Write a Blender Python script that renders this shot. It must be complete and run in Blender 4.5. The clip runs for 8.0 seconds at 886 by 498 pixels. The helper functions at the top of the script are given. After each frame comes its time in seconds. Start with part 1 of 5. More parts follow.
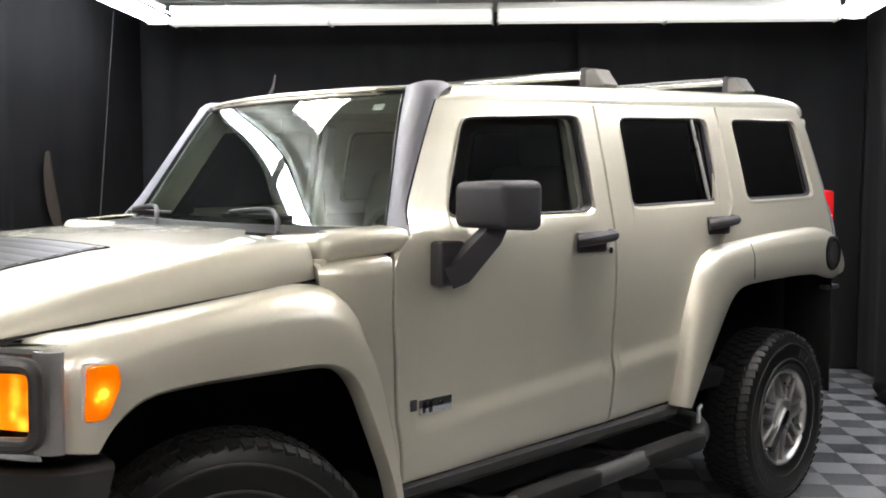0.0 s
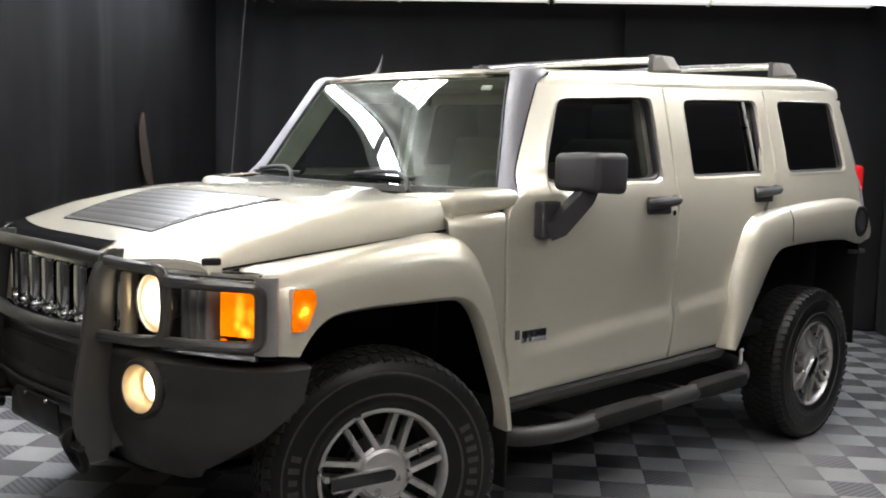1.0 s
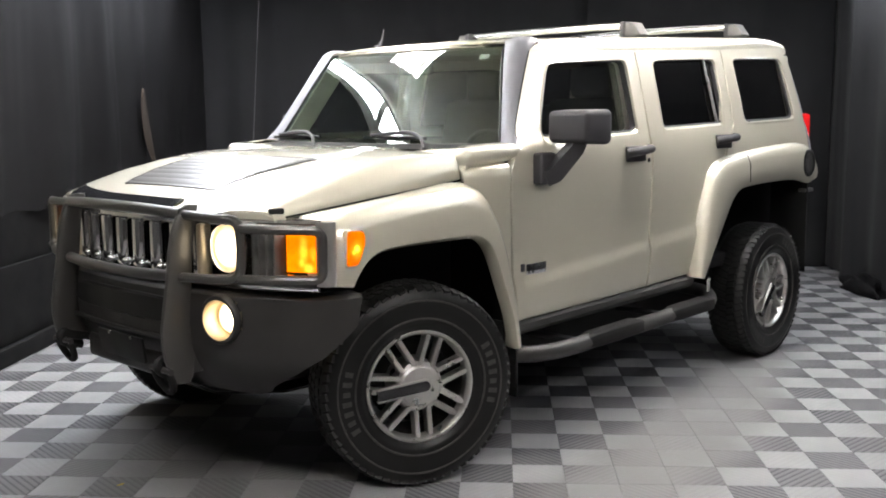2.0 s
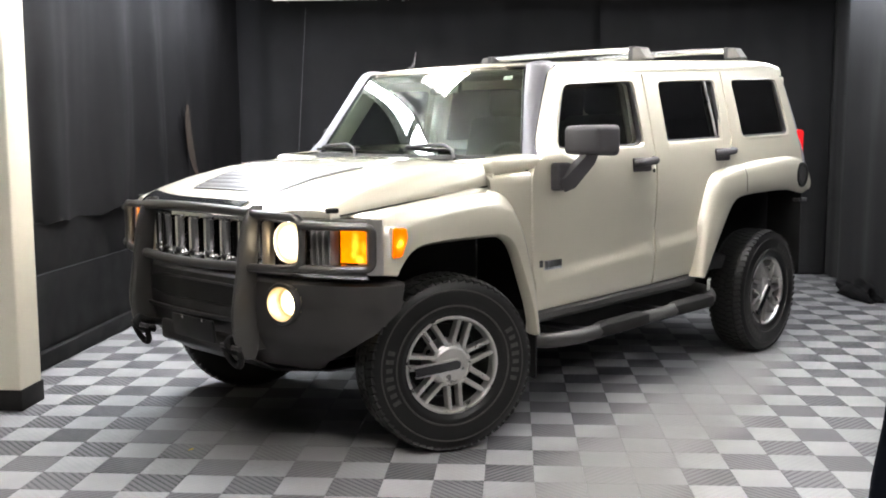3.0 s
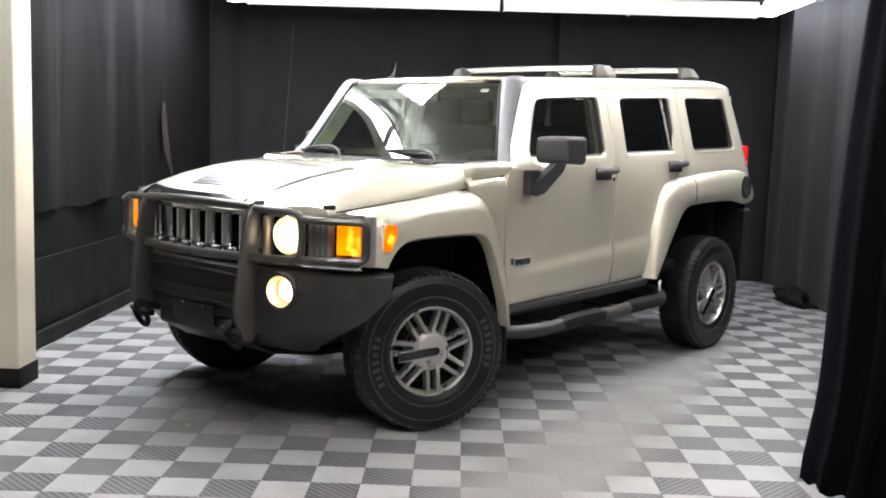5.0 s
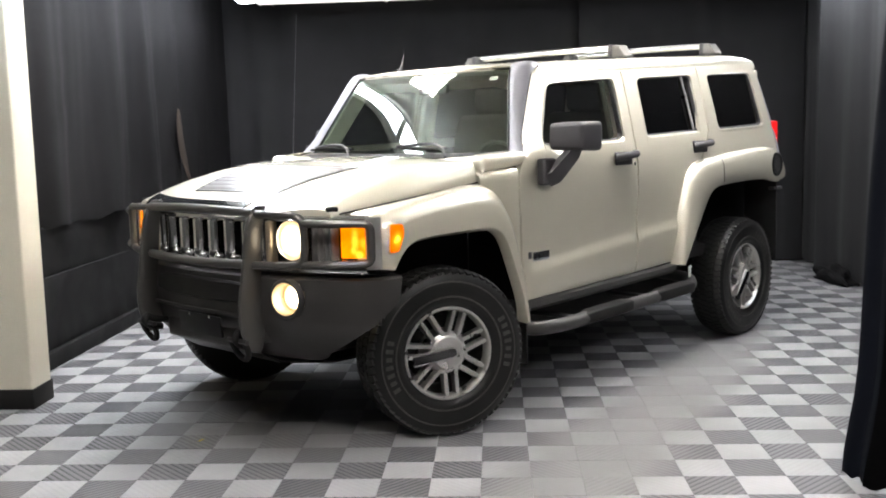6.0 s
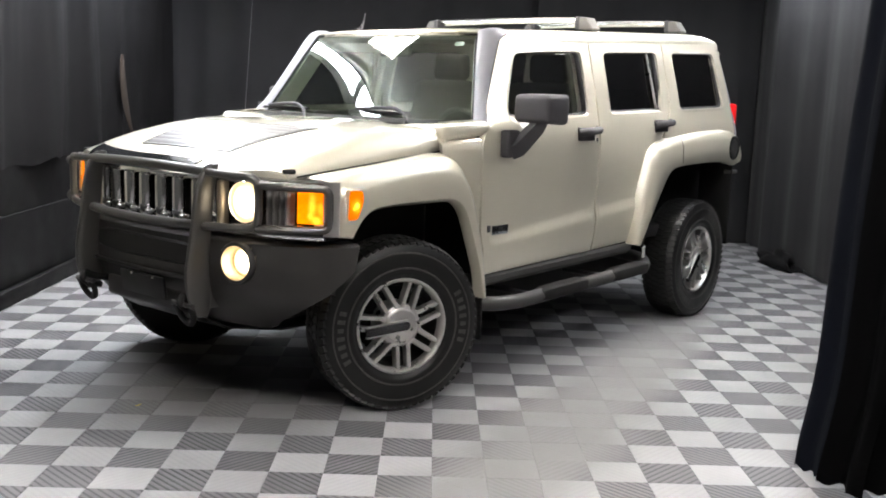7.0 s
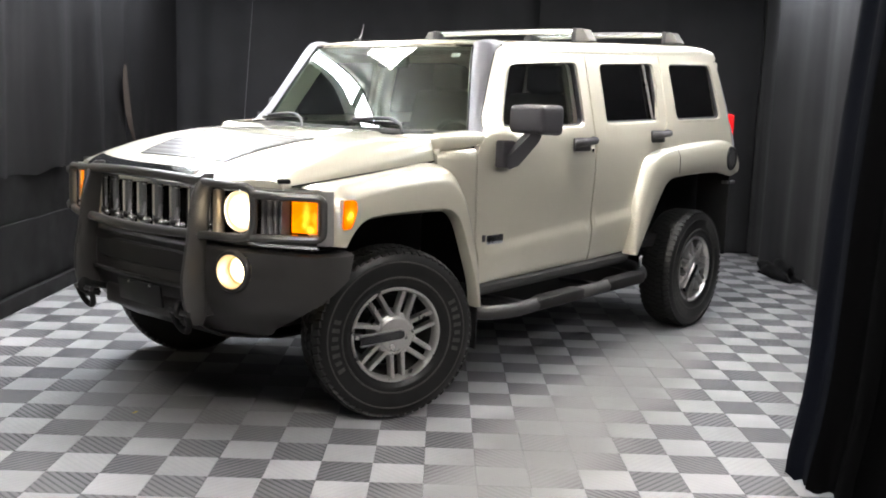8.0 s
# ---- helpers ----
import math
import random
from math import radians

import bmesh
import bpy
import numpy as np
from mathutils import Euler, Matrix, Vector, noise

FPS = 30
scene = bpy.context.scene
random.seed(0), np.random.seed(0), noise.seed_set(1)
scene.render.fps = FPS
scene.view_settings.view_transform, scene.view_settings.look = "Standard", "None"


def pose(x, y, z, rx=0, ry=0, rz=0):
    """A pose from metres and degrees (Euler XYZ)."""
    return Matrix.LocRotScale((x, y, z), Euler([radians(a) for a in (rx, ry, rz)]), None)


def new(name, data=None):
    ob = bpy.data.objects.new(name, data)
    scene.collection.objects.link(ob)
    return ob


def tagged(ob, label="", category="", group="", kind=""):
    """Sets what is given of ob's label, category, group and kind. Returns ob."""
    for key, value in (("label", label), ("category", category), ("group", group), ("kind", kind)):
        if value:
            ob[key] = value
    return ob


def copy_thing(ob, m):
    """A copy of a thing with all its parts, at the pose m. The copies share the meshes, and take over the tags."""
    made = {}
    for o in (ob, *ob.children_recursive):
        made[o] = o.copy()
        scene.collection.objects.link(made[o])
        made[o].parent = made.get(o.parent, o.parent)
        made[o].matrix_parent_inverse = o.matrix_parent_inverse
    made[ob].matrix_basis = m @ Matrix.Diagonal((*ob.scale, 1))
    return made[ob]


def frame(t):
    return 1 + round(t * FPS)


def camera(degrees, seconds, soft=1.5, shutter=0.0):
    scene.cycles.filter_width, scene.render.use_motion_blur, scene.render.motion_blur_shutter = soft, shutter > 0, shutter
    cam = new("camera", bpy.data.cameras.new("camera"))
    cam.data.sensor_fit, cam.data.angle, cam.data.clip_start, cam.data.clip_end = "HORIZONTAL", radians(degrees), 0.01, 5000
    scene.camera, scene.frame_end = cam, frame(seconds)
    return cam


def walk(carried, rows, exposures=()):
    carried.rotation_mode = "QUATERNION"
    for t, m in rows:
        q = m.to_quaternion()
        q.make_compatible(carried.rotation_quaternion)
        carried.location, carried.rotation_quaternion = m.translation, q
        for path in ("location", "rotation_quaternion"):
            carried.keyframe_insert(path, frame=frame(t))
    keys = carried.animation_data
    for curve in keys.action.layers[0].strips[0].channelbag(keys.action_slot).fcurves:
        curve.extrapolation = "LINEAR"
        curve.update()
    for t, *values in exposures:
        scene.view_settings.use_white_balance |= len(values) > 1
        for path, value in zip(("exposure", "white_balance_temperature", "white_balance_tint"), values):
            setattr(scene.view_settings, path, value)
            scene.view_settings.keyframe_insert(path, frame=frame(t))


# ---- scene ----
cam = camera(47.72, 8.0, soft=1.9)
# seconds, x, y, z, yaw, pitch, roll
PATH = [
    (0.0, 0.7920, -1.4340, 1.4186, 4.9598, -3.3828, -0.3533),
    (0.5, 0.6123, -1.8096, 1.4030, 2.3525, -2.4670, 0.0448),
    (1.0, 0.5374, -2.1149, 1.4312, 5.9057, -5.5001, -1.6825),
    (1.5, 0.5241, -2.4461, 1.4098, 4.2092, -8.1763, 2.2144),
    (1.7, 0.4578, -2.5642, 1.4189, 3.0728, -7.5929, 0.8634),
    (2.8, 0.2985, -3.2244, 1.3997, 4.5722, -7.3297, -0.9837),
    (3.0, 0.3190, -3.3343, 1.4075, 3.9871, -6.5656, 0.2053),
    (3.5, 0.2692, -3.5388, 1.4184, 0.4790, -6.0136, 0.5551),
    (4.0, 0.1211, -3.7218, 1.3982, -0.8078, -8.5169, -1.2890),
    (4.5, 0.0825, -3.7876, 1.4184, 0.1540, -7.4837, -1.7884),
    (5.8, 0.2920, -3.6303, 1.4306, 2.8633, -5.7808, 0.3033),
    (6.0, 0.2837, -3.5660, 1.4261, 2.8613, -6.8136, 1.4606),
    (6.5, 0.2137, -3.4613, 1.4410, 0.6160, -7.2120, -1.0627),
    (7.0, 0.1754, -3.4128, 1.4409, -0.3964, -8.9115, -1.9264),
    (7.5, 0.2260, -3.4381, 1.4440, 0.4142, -8.6248, -1.7947),
    (8.0, 0.2327, -3.4509, 1.4467, 0.0149, -8.3701, -1.9914),
]
walk(cam, [(t, pose(x, y, z, 90 + pitch, roll, yaw)) for t, x, y, z, yaw, pitch, roll in PATH],
     exposures=[(0.0, 0.25), (1.0, 0.20), (1.7, 0.42), (3.0, 0.84), (4.0, 0.77), (8.0, 0.75)])
TILE = 0.2060
CAR = pose(-0.5804, 1.6299, 0, 0, 0, -130.087)

# ---- world and exposure ----
world = bpy.data.worlds.new("world")
world.use_nodes = True
world.node_tree.nodes["Background"].inputs[0].default_value = (0.02, 0.022, 0.026, 1)
world.node_tree.nodes["Background"].inputs[1].default_value = 0.3
scene.world = world


# ---- materials ----
def mat(name, color, rough=0.5, metal=0.0, vary=0.0, scale=8.0, bump=0.0, fine=120.0, coat=0.0, emit=None, power=0.0,
        trans=0.0, ior=1.45, spec=0.5, wear=0.0, sheen=0.0):
    """A principled material with two scales of variation, in object space."""
    m = bpy.data.materials.new(name)
    m.use_nodes = True
    nt = m.node_tree
    b = nt.nodes["Principled BSDF"]
    b.inputs["Base Color"].default_value = (*color, 1)
    b.inputs["Roughness"].default_value = rough
    b.inputs["Metallic"].default_value = metal
    b.inputs["IOR"].default_value = ior
    b.inputs["Specular IOR Level"].default_value = spec
    b.inputs["Coat Weight"].default_value = coat
    b.inputs["Coat Roughness"].default_value = 0.04
    b.inputs["Transmission Weight"].default_value = trans
    b.inputs["Sheen Weight"].default_value = sheen
    if emit:
        b.inputs["Emission Color"].default_value = (*emit, 1)
        b.inputs["Emission Strength"].default_value = power
    if vary or bump or wear:
        co = nt.nodes.new("ShaderNodeTexCoord")
        big = nt.nodes.new("ShaderNodeTexNoise")
        big.inputs["Scale"].default_value = scale
        big.inputs["Detail"].default_value = 5
        nt.links.new(co.outputs["Object"], big.inputs["Vector"])
        small = nt.nodes.new("ShaderNodeTexNoise")
        small.inputs["Scale"].default_value = fine
        small.inputs["Detail"].default_value = 3
        nt.links.new(co.outputs["Object"], small.inputs["Vector"])
        if vary:
            add = nt.nodes.new("ShaderNodeMath")
            add.operation = "MULTIPLY_ADD"
            add.inputs[1].default_value = 0.35
            nt.links.new(small.outputs["Fac"], add.inputs[0])
            nt.links.new(big.outputs["Fac"], add.inputs[2])
            ramp = nt.nodes.new("ShaderNodeMapRange")
            ramp.inputs["From Min"].default_value, ramp.inputs["From Max"].default_value = 0.4, 0.95
            ramp.inputs["To Min"].default_value, ramp.inputs["To Max"].default_value = 1 - vary, 1 + vary
            nt.links.new(add.outputs[0], ramp.inputs["Value"])
            mul = nt.nodes.new("ShaderNodeVectorMath")
            mul.operation = "SCALE"
            mul.inputs[0].default_value = color
            nt.links.new(ramp.outputs["Result"], mul.inputs["Scale"])
            nt.links.new(mul.outputs["Vector"], b.inputs["Base Color"])
        if wear:
            r2 = nt.nodes.new("ShaderNodeMapRange")
            r2.inputs["From Min"].default_value, r2.inputs["From Max"].default_value = 0.35, 0.7
            r2.inputs["To Min"].default_value, r2.inputs["To Max"].default_value = rough, min(1.0, rough + wear)
            nt.links.new(big.outputs["Fac"], r2.inputs["Value"])
            nt.links.new(r2.outputs["Result"], b.inputs["Roughness"])
        if bump:
            bp = nt.nodes.new("ShaderNodeBump")
            bp.inputs["Strength"].default_value = bump
            bp.inputs["Distance"].default_value = 0.002
            nt.links.new(small.outputs["Fac"], bp.inputs["Height"])
            nt.links.new(bp.outputs["Normal"], b.inputs["Normal"])
    return m


PAINT = mat("champagne_paint", (0.625, 0.592, 0.490), 0.36, 0.50, vary=0.03, scale=3, fine=900, coat=1.0, wear=0.05)
PILLAR = mat("satin_grey_trim", (0.21, 0.21, 0.24), 0.5, 0.1, vary=0.06, scale=6, bump=0.05)
HOODGREY = mat("hood_insert_grey", (0.120, 0.117, 0.116), 0.30, 0.20, vary=0.06, scale=8, coat=0.22)
LOUVRE = mat("louvre_grey", (0.115, 0.112, 0.108), 0.58, 0.0, vary=0.08, scale=8, spec=0.2)
PLASTIC = mat("grey_plastic", (0.038, 0.036, 0.040), 0.55, vary=0.15, scale=9, bump=0.25, fine=500, wear=0.12)
BUMPER = mat("dark_bumper_plastic", (0.019, 0.0177, 0.0168), 0.33, vary=0.25, scale=7, bump=0.25, fine=450, wear=0.15)
TUBE = mat("powder_coat", (0.062, 0.060, 0.057), 0.32, 0.45, vary=0.05, scale=11, bump=0.10, fine=350, wear=0.03)
STEP = mat("grey_sill_coat", (0.065, 0.064, 0.061), 0.45, 0.2, vary=0.2, scale=8, bump=0.2, fine=300, wear=0.15)
STEPTUBE = mat("grey_step_coat", (0.040, 0.039, 0.038), 0.45, 0.15, vary=0.2, scale=8, bump=0.2, fine=300, wear=0.15)
CHROME = mat("chrome", (0.78, 0.78, 0.78), 0.07, 1.0, vary=0.03, scale=6, wear=0.08)
ALLOY = mat("alloy", (0.52, 0.51, 0.495), 0.27, 0.90, vary=0.10, scale=14, wear=0.14)
BARREL = mat("dark_rim_barrel", (0.05, 0.048, 0.046), 0.5, 0.6, vary=0.2, scale=12)
RUBBER = mat("tyre_rubber", (0.0075, 0.0073, 0.0072), 0.38, vary=0.25, scale=10, bump=0.10, fine=260, wear=0.10, spec=0.30)
TREAD = mat("dusty_tread_rubber", (0.013, 0.0128, 0.0122), 0.5, vary=0.5, scale=25, bump=0.2, fine=300)
MARKS = mat("dusty_mark_ring_highlight", (0.045, 0.043, 0.040), 0.7, vary=0.3, scale=40)
BLACK = mat("black_shadow_parts", (0.011, 0.0105, 0.0105), 0.7, vary=0.2, scale=6, spec=0.2)
RAILBLACK = mat("black_rail_paint", (0.012, 0.012, 0.012), 0.6, vary=0.2)
WELL = mat("wheel_well_black", (0.005, 0.005, 0.005), 0.85, vary=0.2, scale=6, spec=0.15)
GLOSSBLACK = mat("gloss_black", (0.006, 0.006, 0.007), 0.12, coat=0.5)
WINDSHIELD = mat("windscreen_glass", (0.60, 0.69, 0.60), 0.0, trans=1.0, ior=1.75)
TINT = mat("tinted_glass", (0.030, 0.031, 0.034), 0.0, trans=1.0, ior=1.5)
CLEAR = mat("door_glass", (0.30, 0.315, 0.30), 0.0, trans=1.0, ior=1.48)


def lens_glow(name, color, emit, base, hot_color, spots):
    """A lit lamp lens: even glow plus brighter places near its bulb and reflector (x, |y|, z, radius, stretch of z, power)."""
    m = mat(name, color, 0.12, emit=emit, power=base, coat=0.6)
    nt, N = m.node_tree, m.node_tree.nodes
    co = N.new("ShaderNodeTexCoord")
    ab = N.new("ShaderNodeVectorMath")
    ab.operation = "ABSOLUTE"
    nt.links.new(co.outputs["Object"], ab.inputs[0])
    total = None
    for x, y, z, r, k, power in spots:
        sub = N.new("ShaderNodeVectorMath")
        sub.operation = "SUBTRACT"
        sub.inputs[1].default_value = (x, y, z)
        nt.links.new(ab.outputs[0], sub.inputs[0])
        sc = N.new("ShaderNodeVectorMath")
        sc.operation = "MULTIPLY"
        sc.inputs[1].default_value = (1, 1, k)
        nt.links.new(sub.outputs[0], sc.inputs[0])
        ln = N.new("ShaderNodeVectorMath")
        ln.operation = "LENGTH"
        nt.links.new(sc.outputs[0], ln.inputs[0])
        mr = N.new("ShaderNodeMapRange")
        mr.interpolation_type = "SMOOTHERSTEP"
        mr.inputs["From Min"].default_value, mr.inputs["From Max"].default_value = r, 0.0
        mr.inputs["To Min"].default_value, mr.inputs["To Max"].default_value = 0.0, power
        nt.links.new(ln.outputs["Value"], mr.inputs["Value"])
        if total is None:
            total = mr.outputs["Result"]
        else:
            ad = N.new("ShaderNodeMath")
            ad.operation = "ADD"
            nt.links.new(total, ad.inputs[0])
            nt.links.new(mr.outputs["Result"], ad.inputs[1])
            total = ad.outputs[0]
    ribs = N.new("ShaderNodeTexNoise")
    ribs.inputs["Scale"].default_value = 55
    nt.links.new(co.outputs["Object"], ribs.inputs["Vector"])
    mul = N.new("ShaderNodeMath")
    mul.operation = "MULTIPLY_ADD"
    mul.inputs[1].default_value = 0.7
    mul.inputs[2].default_value = 0.65
    nt.links.new(ribs.outputs["Fac"], mul.inputs[0])
    end = N.new("ShaderNodeMath")
    end.operation = "ADD"
    end.inputs[1].default_value = base
    nt.links.new(total, end.inputs[0])
    fin = N.new("ShaderNodeMath")
    fin.operation = "MULTIPLY"
    nt.links.new(end.outputs[0], fin.inputs[0])
    nt.links.new(mul.outputs[0], fin.inputs[1])
    b = N["Principled BSDF"]
    nt.links.new(fin.outputs[0], b.inputs["Emission Strength"])
    mix = N.new("ShaderNodeMix")
    mix.data_type = "RGBA"
    mix.inputs[6].default_value, mix.inputs[7].default_value = (*emit, 1), (*hot_color, 1)
    cl = N.new("ShaderNodeMapRange")
    cl.inputs["From Max"].default_value = 2.0
    nt.links.new(total, cl.inputs["Value"])
    nt.links.new(cl.outputs["Result"], mix.inputs[0])
    nt.links.new(mix.outputs[2], b.inputs["Emission Color"])
    return m


BULB = lens_glow("lit_headlamp", (0.9, 0.82, 0.7), (1.0, 0.70, 0.34), 0.8, (1.0, 0.84, 0.58), [(0.716, 0.574, 0.964, 0.082, 1.0, 11.0)])
BULBFOG = lens_glow("lit_foglamp", (0.9, 0.8, 0.6), (1.0, 0.70, 0.33), 0.8, (1.0, 0.82, 0.52), [(0.706, 0.562, 0.712, 0.064, 1.0, 10.0)])
MARKER = lens_glow("amber_marker_lens", (0.75, 0.16, 0.0), (1.0, 0.17, 0.0), 0.42, (1.0, 0.50, 0.03), [(0.453, 0.966, 0.967, 0.045, 0.9, 0.9), (0.453, 0.966, 0.969, 0.018, 1.0, 2.5), (0.468, 0.966, 0.957, 0.014, 1.0, 1.0)])
TURN = lens_glow("amber_turn_lens", (0.80, 0.17, 0.0), (1.0, 0.23, 0.0), 0.85, (1.0, 0.55, 0.05), [(0.600, 0.858, 0.965, 0.026, 0.28, 0.8), (0.592, 0.876, 0.905, 0.030, 1.0, 1.1), (0.586, 0.890, 0.955, 0.022, 0.5, 0.5), (0.606, 0.85, 0.925, 0.018, 0.7, 0.5)])
RED = mat("red_lens", (0.55, 0.01, 0.012), 0.12, emit=(1.0, 0.02, 0.02), power=0.25, coat=0.6)
REDHOT = mat("red_bulb", (0.9, 0.05, 0.05), 0.3, emit=(1.0, 0.06, 0.05), power=2.5)
SEAT = mat("grey_seat_cloth", (0.085, 0.082, 0.07), 0.85, vary=0.12, scale=5)
DASH = mat("dashboard_plastic", (0.09, 0.09, 0.084), 0.7, vary=0.15, scale=9, bump=0.2)
TRIM = mat("pillar_trim_cloth", (0.34, 0.34, 0.29), 0.85, vary=0.15, scale=7)
LINER = mat("headliner_cloth", (0.60, 0.585, 0.53), 0.9, vary=0.08)
CURTAIN = mat("black_drape_cloth", (0.0084, 0.0083, 0.0097), 0.85, vary=0.3, scale=2.2, bump=0.25, fine=700, sheen=0.04)
NAVY = mat("blue_black_drape_cloth", (0.0012, 0.0020, 0.0048), 0.85, vary=0.2, scale=3, bump=0.2, fine=600, spec=0.12)
VELVET = mat("deep_black_cloth", (0.0060, 0.0057, 0.0063), 0.9, vary=0.3, scale=3, bump=0.2, fine=600, spec=0.2)
DEEPVELVET = mat("matt_black_cloth", (0.0012, 0.0012, 0.0014), 0.9, vary=0.3, scale=3, bump=0.2, fine=600, spec=0.06)
SKIRT = mat("black_skirting_board", (0.0065, 0.0063, 0.0068), 0.5, vary=0.25, scale=3, bump=0.15, wear=0.25, spec=0.25)
CREAM = mat("cream_wall_paint", (0.60, 0.57, 0.47), 0.6, vary=0.05, scale=3, bump=0.2, fine=90)
WALL = mat("grey_wall_paint", (0.16, 0.16, 0.16), 0.7, vary=0.08, scale=2, bump=0.2, fine=90)
CEIL = mat("ceiling_board", (0.66, 0.65, 0.60), 0.85, vary=0.08, scale=5, bump=0.6, fine=160)
CEILBAR = mat("ceiling_bar_paint", (0.74, 0.74, 0.72), 0.45, vary=0.04)
ENAMEL = mat("white_enamel", (0.78, 0.78, 0.75), 0.35, vary=0.05, scale=4)
TUBELIT = mat("lit_fluorescent_lens", (0.9, 0.9, 0.9), 0.4, emit=(0.87, 0.91, 1.0), power=27.0)
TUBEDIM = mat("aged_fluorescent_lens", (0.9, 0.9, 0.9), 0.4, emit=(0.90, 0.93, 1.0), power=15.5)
# faint glow added to keep the back strips' lenses pale
TUBEFAINT = mat("faint_glow_added_lens", (0.85, 0.85, 0.80), 0.4, emit=(0.95, 0.93, 0.85), power=0.62)
PANELOFF = mat("unlit_panel_lens", (0.42, 0.41, 0.36), 0.3, vary=0.04)
PANELLIT = mat("lit_panel_lens", (0.9, 0.9, 0.9), 0.4, emit=(1.0, 0.955, 0.915), power=30.5)
# unseen hall panels, added to light the car's front and the ceiling
PANELHALL = mat("added_hall_panel_lens", (0.9, 0.9, 0.9), 0.4, emit=(1.0, 0.955, 0.915), power=16.0)
PANELREAR = mat("rear_lit_panel_lens", (0.9, 0.9, 0.9), 0.4, emit=(1.0, 0.97, 0.94), power=4.0)
for panel, low, high in ((PANELLIT, 2.5, 64.0), (PANELHALL, 2.5, 62.0)):
    nt = panel.node_tree
    co, wave, mr = nt.nodes.new("ShaderNodeTexCoord"), nt.nodes.new("ShaderNodeTexWave"), nt.nodes.new("ShaderNodeMapRange")
    wave.inputs["Scale"].default_value = 1.71
    wave.bands_direction = "Y"
    mr.inputs["To Min"].default_value, mr.inputs["To Max"].default_value = low, high
    nt.links.new(co.outputs["Object"], wave.inputs["Vector"])
    nt.links.new(wave.outputs["Fac"], mr.inputs["Value"])
    nt.links.new(mr.outputs["Result"], nt.nodes["Principled BSDF"].inputs["Emission Strength"])
TAN = mat("tan_board", (0.035, 0.026, 0.02), 0.7, vary=0.15, scale=6)
LINING = mat("tan_lining_cloth", (0.040, 0.029, 0.021), 0.85, vary=0.2, scale=6)
LEAF = mat("dry_leaf", (0.45, 0.33, 0.07), 0.7, vary=0.2, scale=60)
CORD = mat("grey_mast", (0.045, 0.045, 0.05), 0.5)
BOWL = mat("lamp_bowl", (0.50, 0.42, 0.30), 0.32, 0.65, vary=0.05)


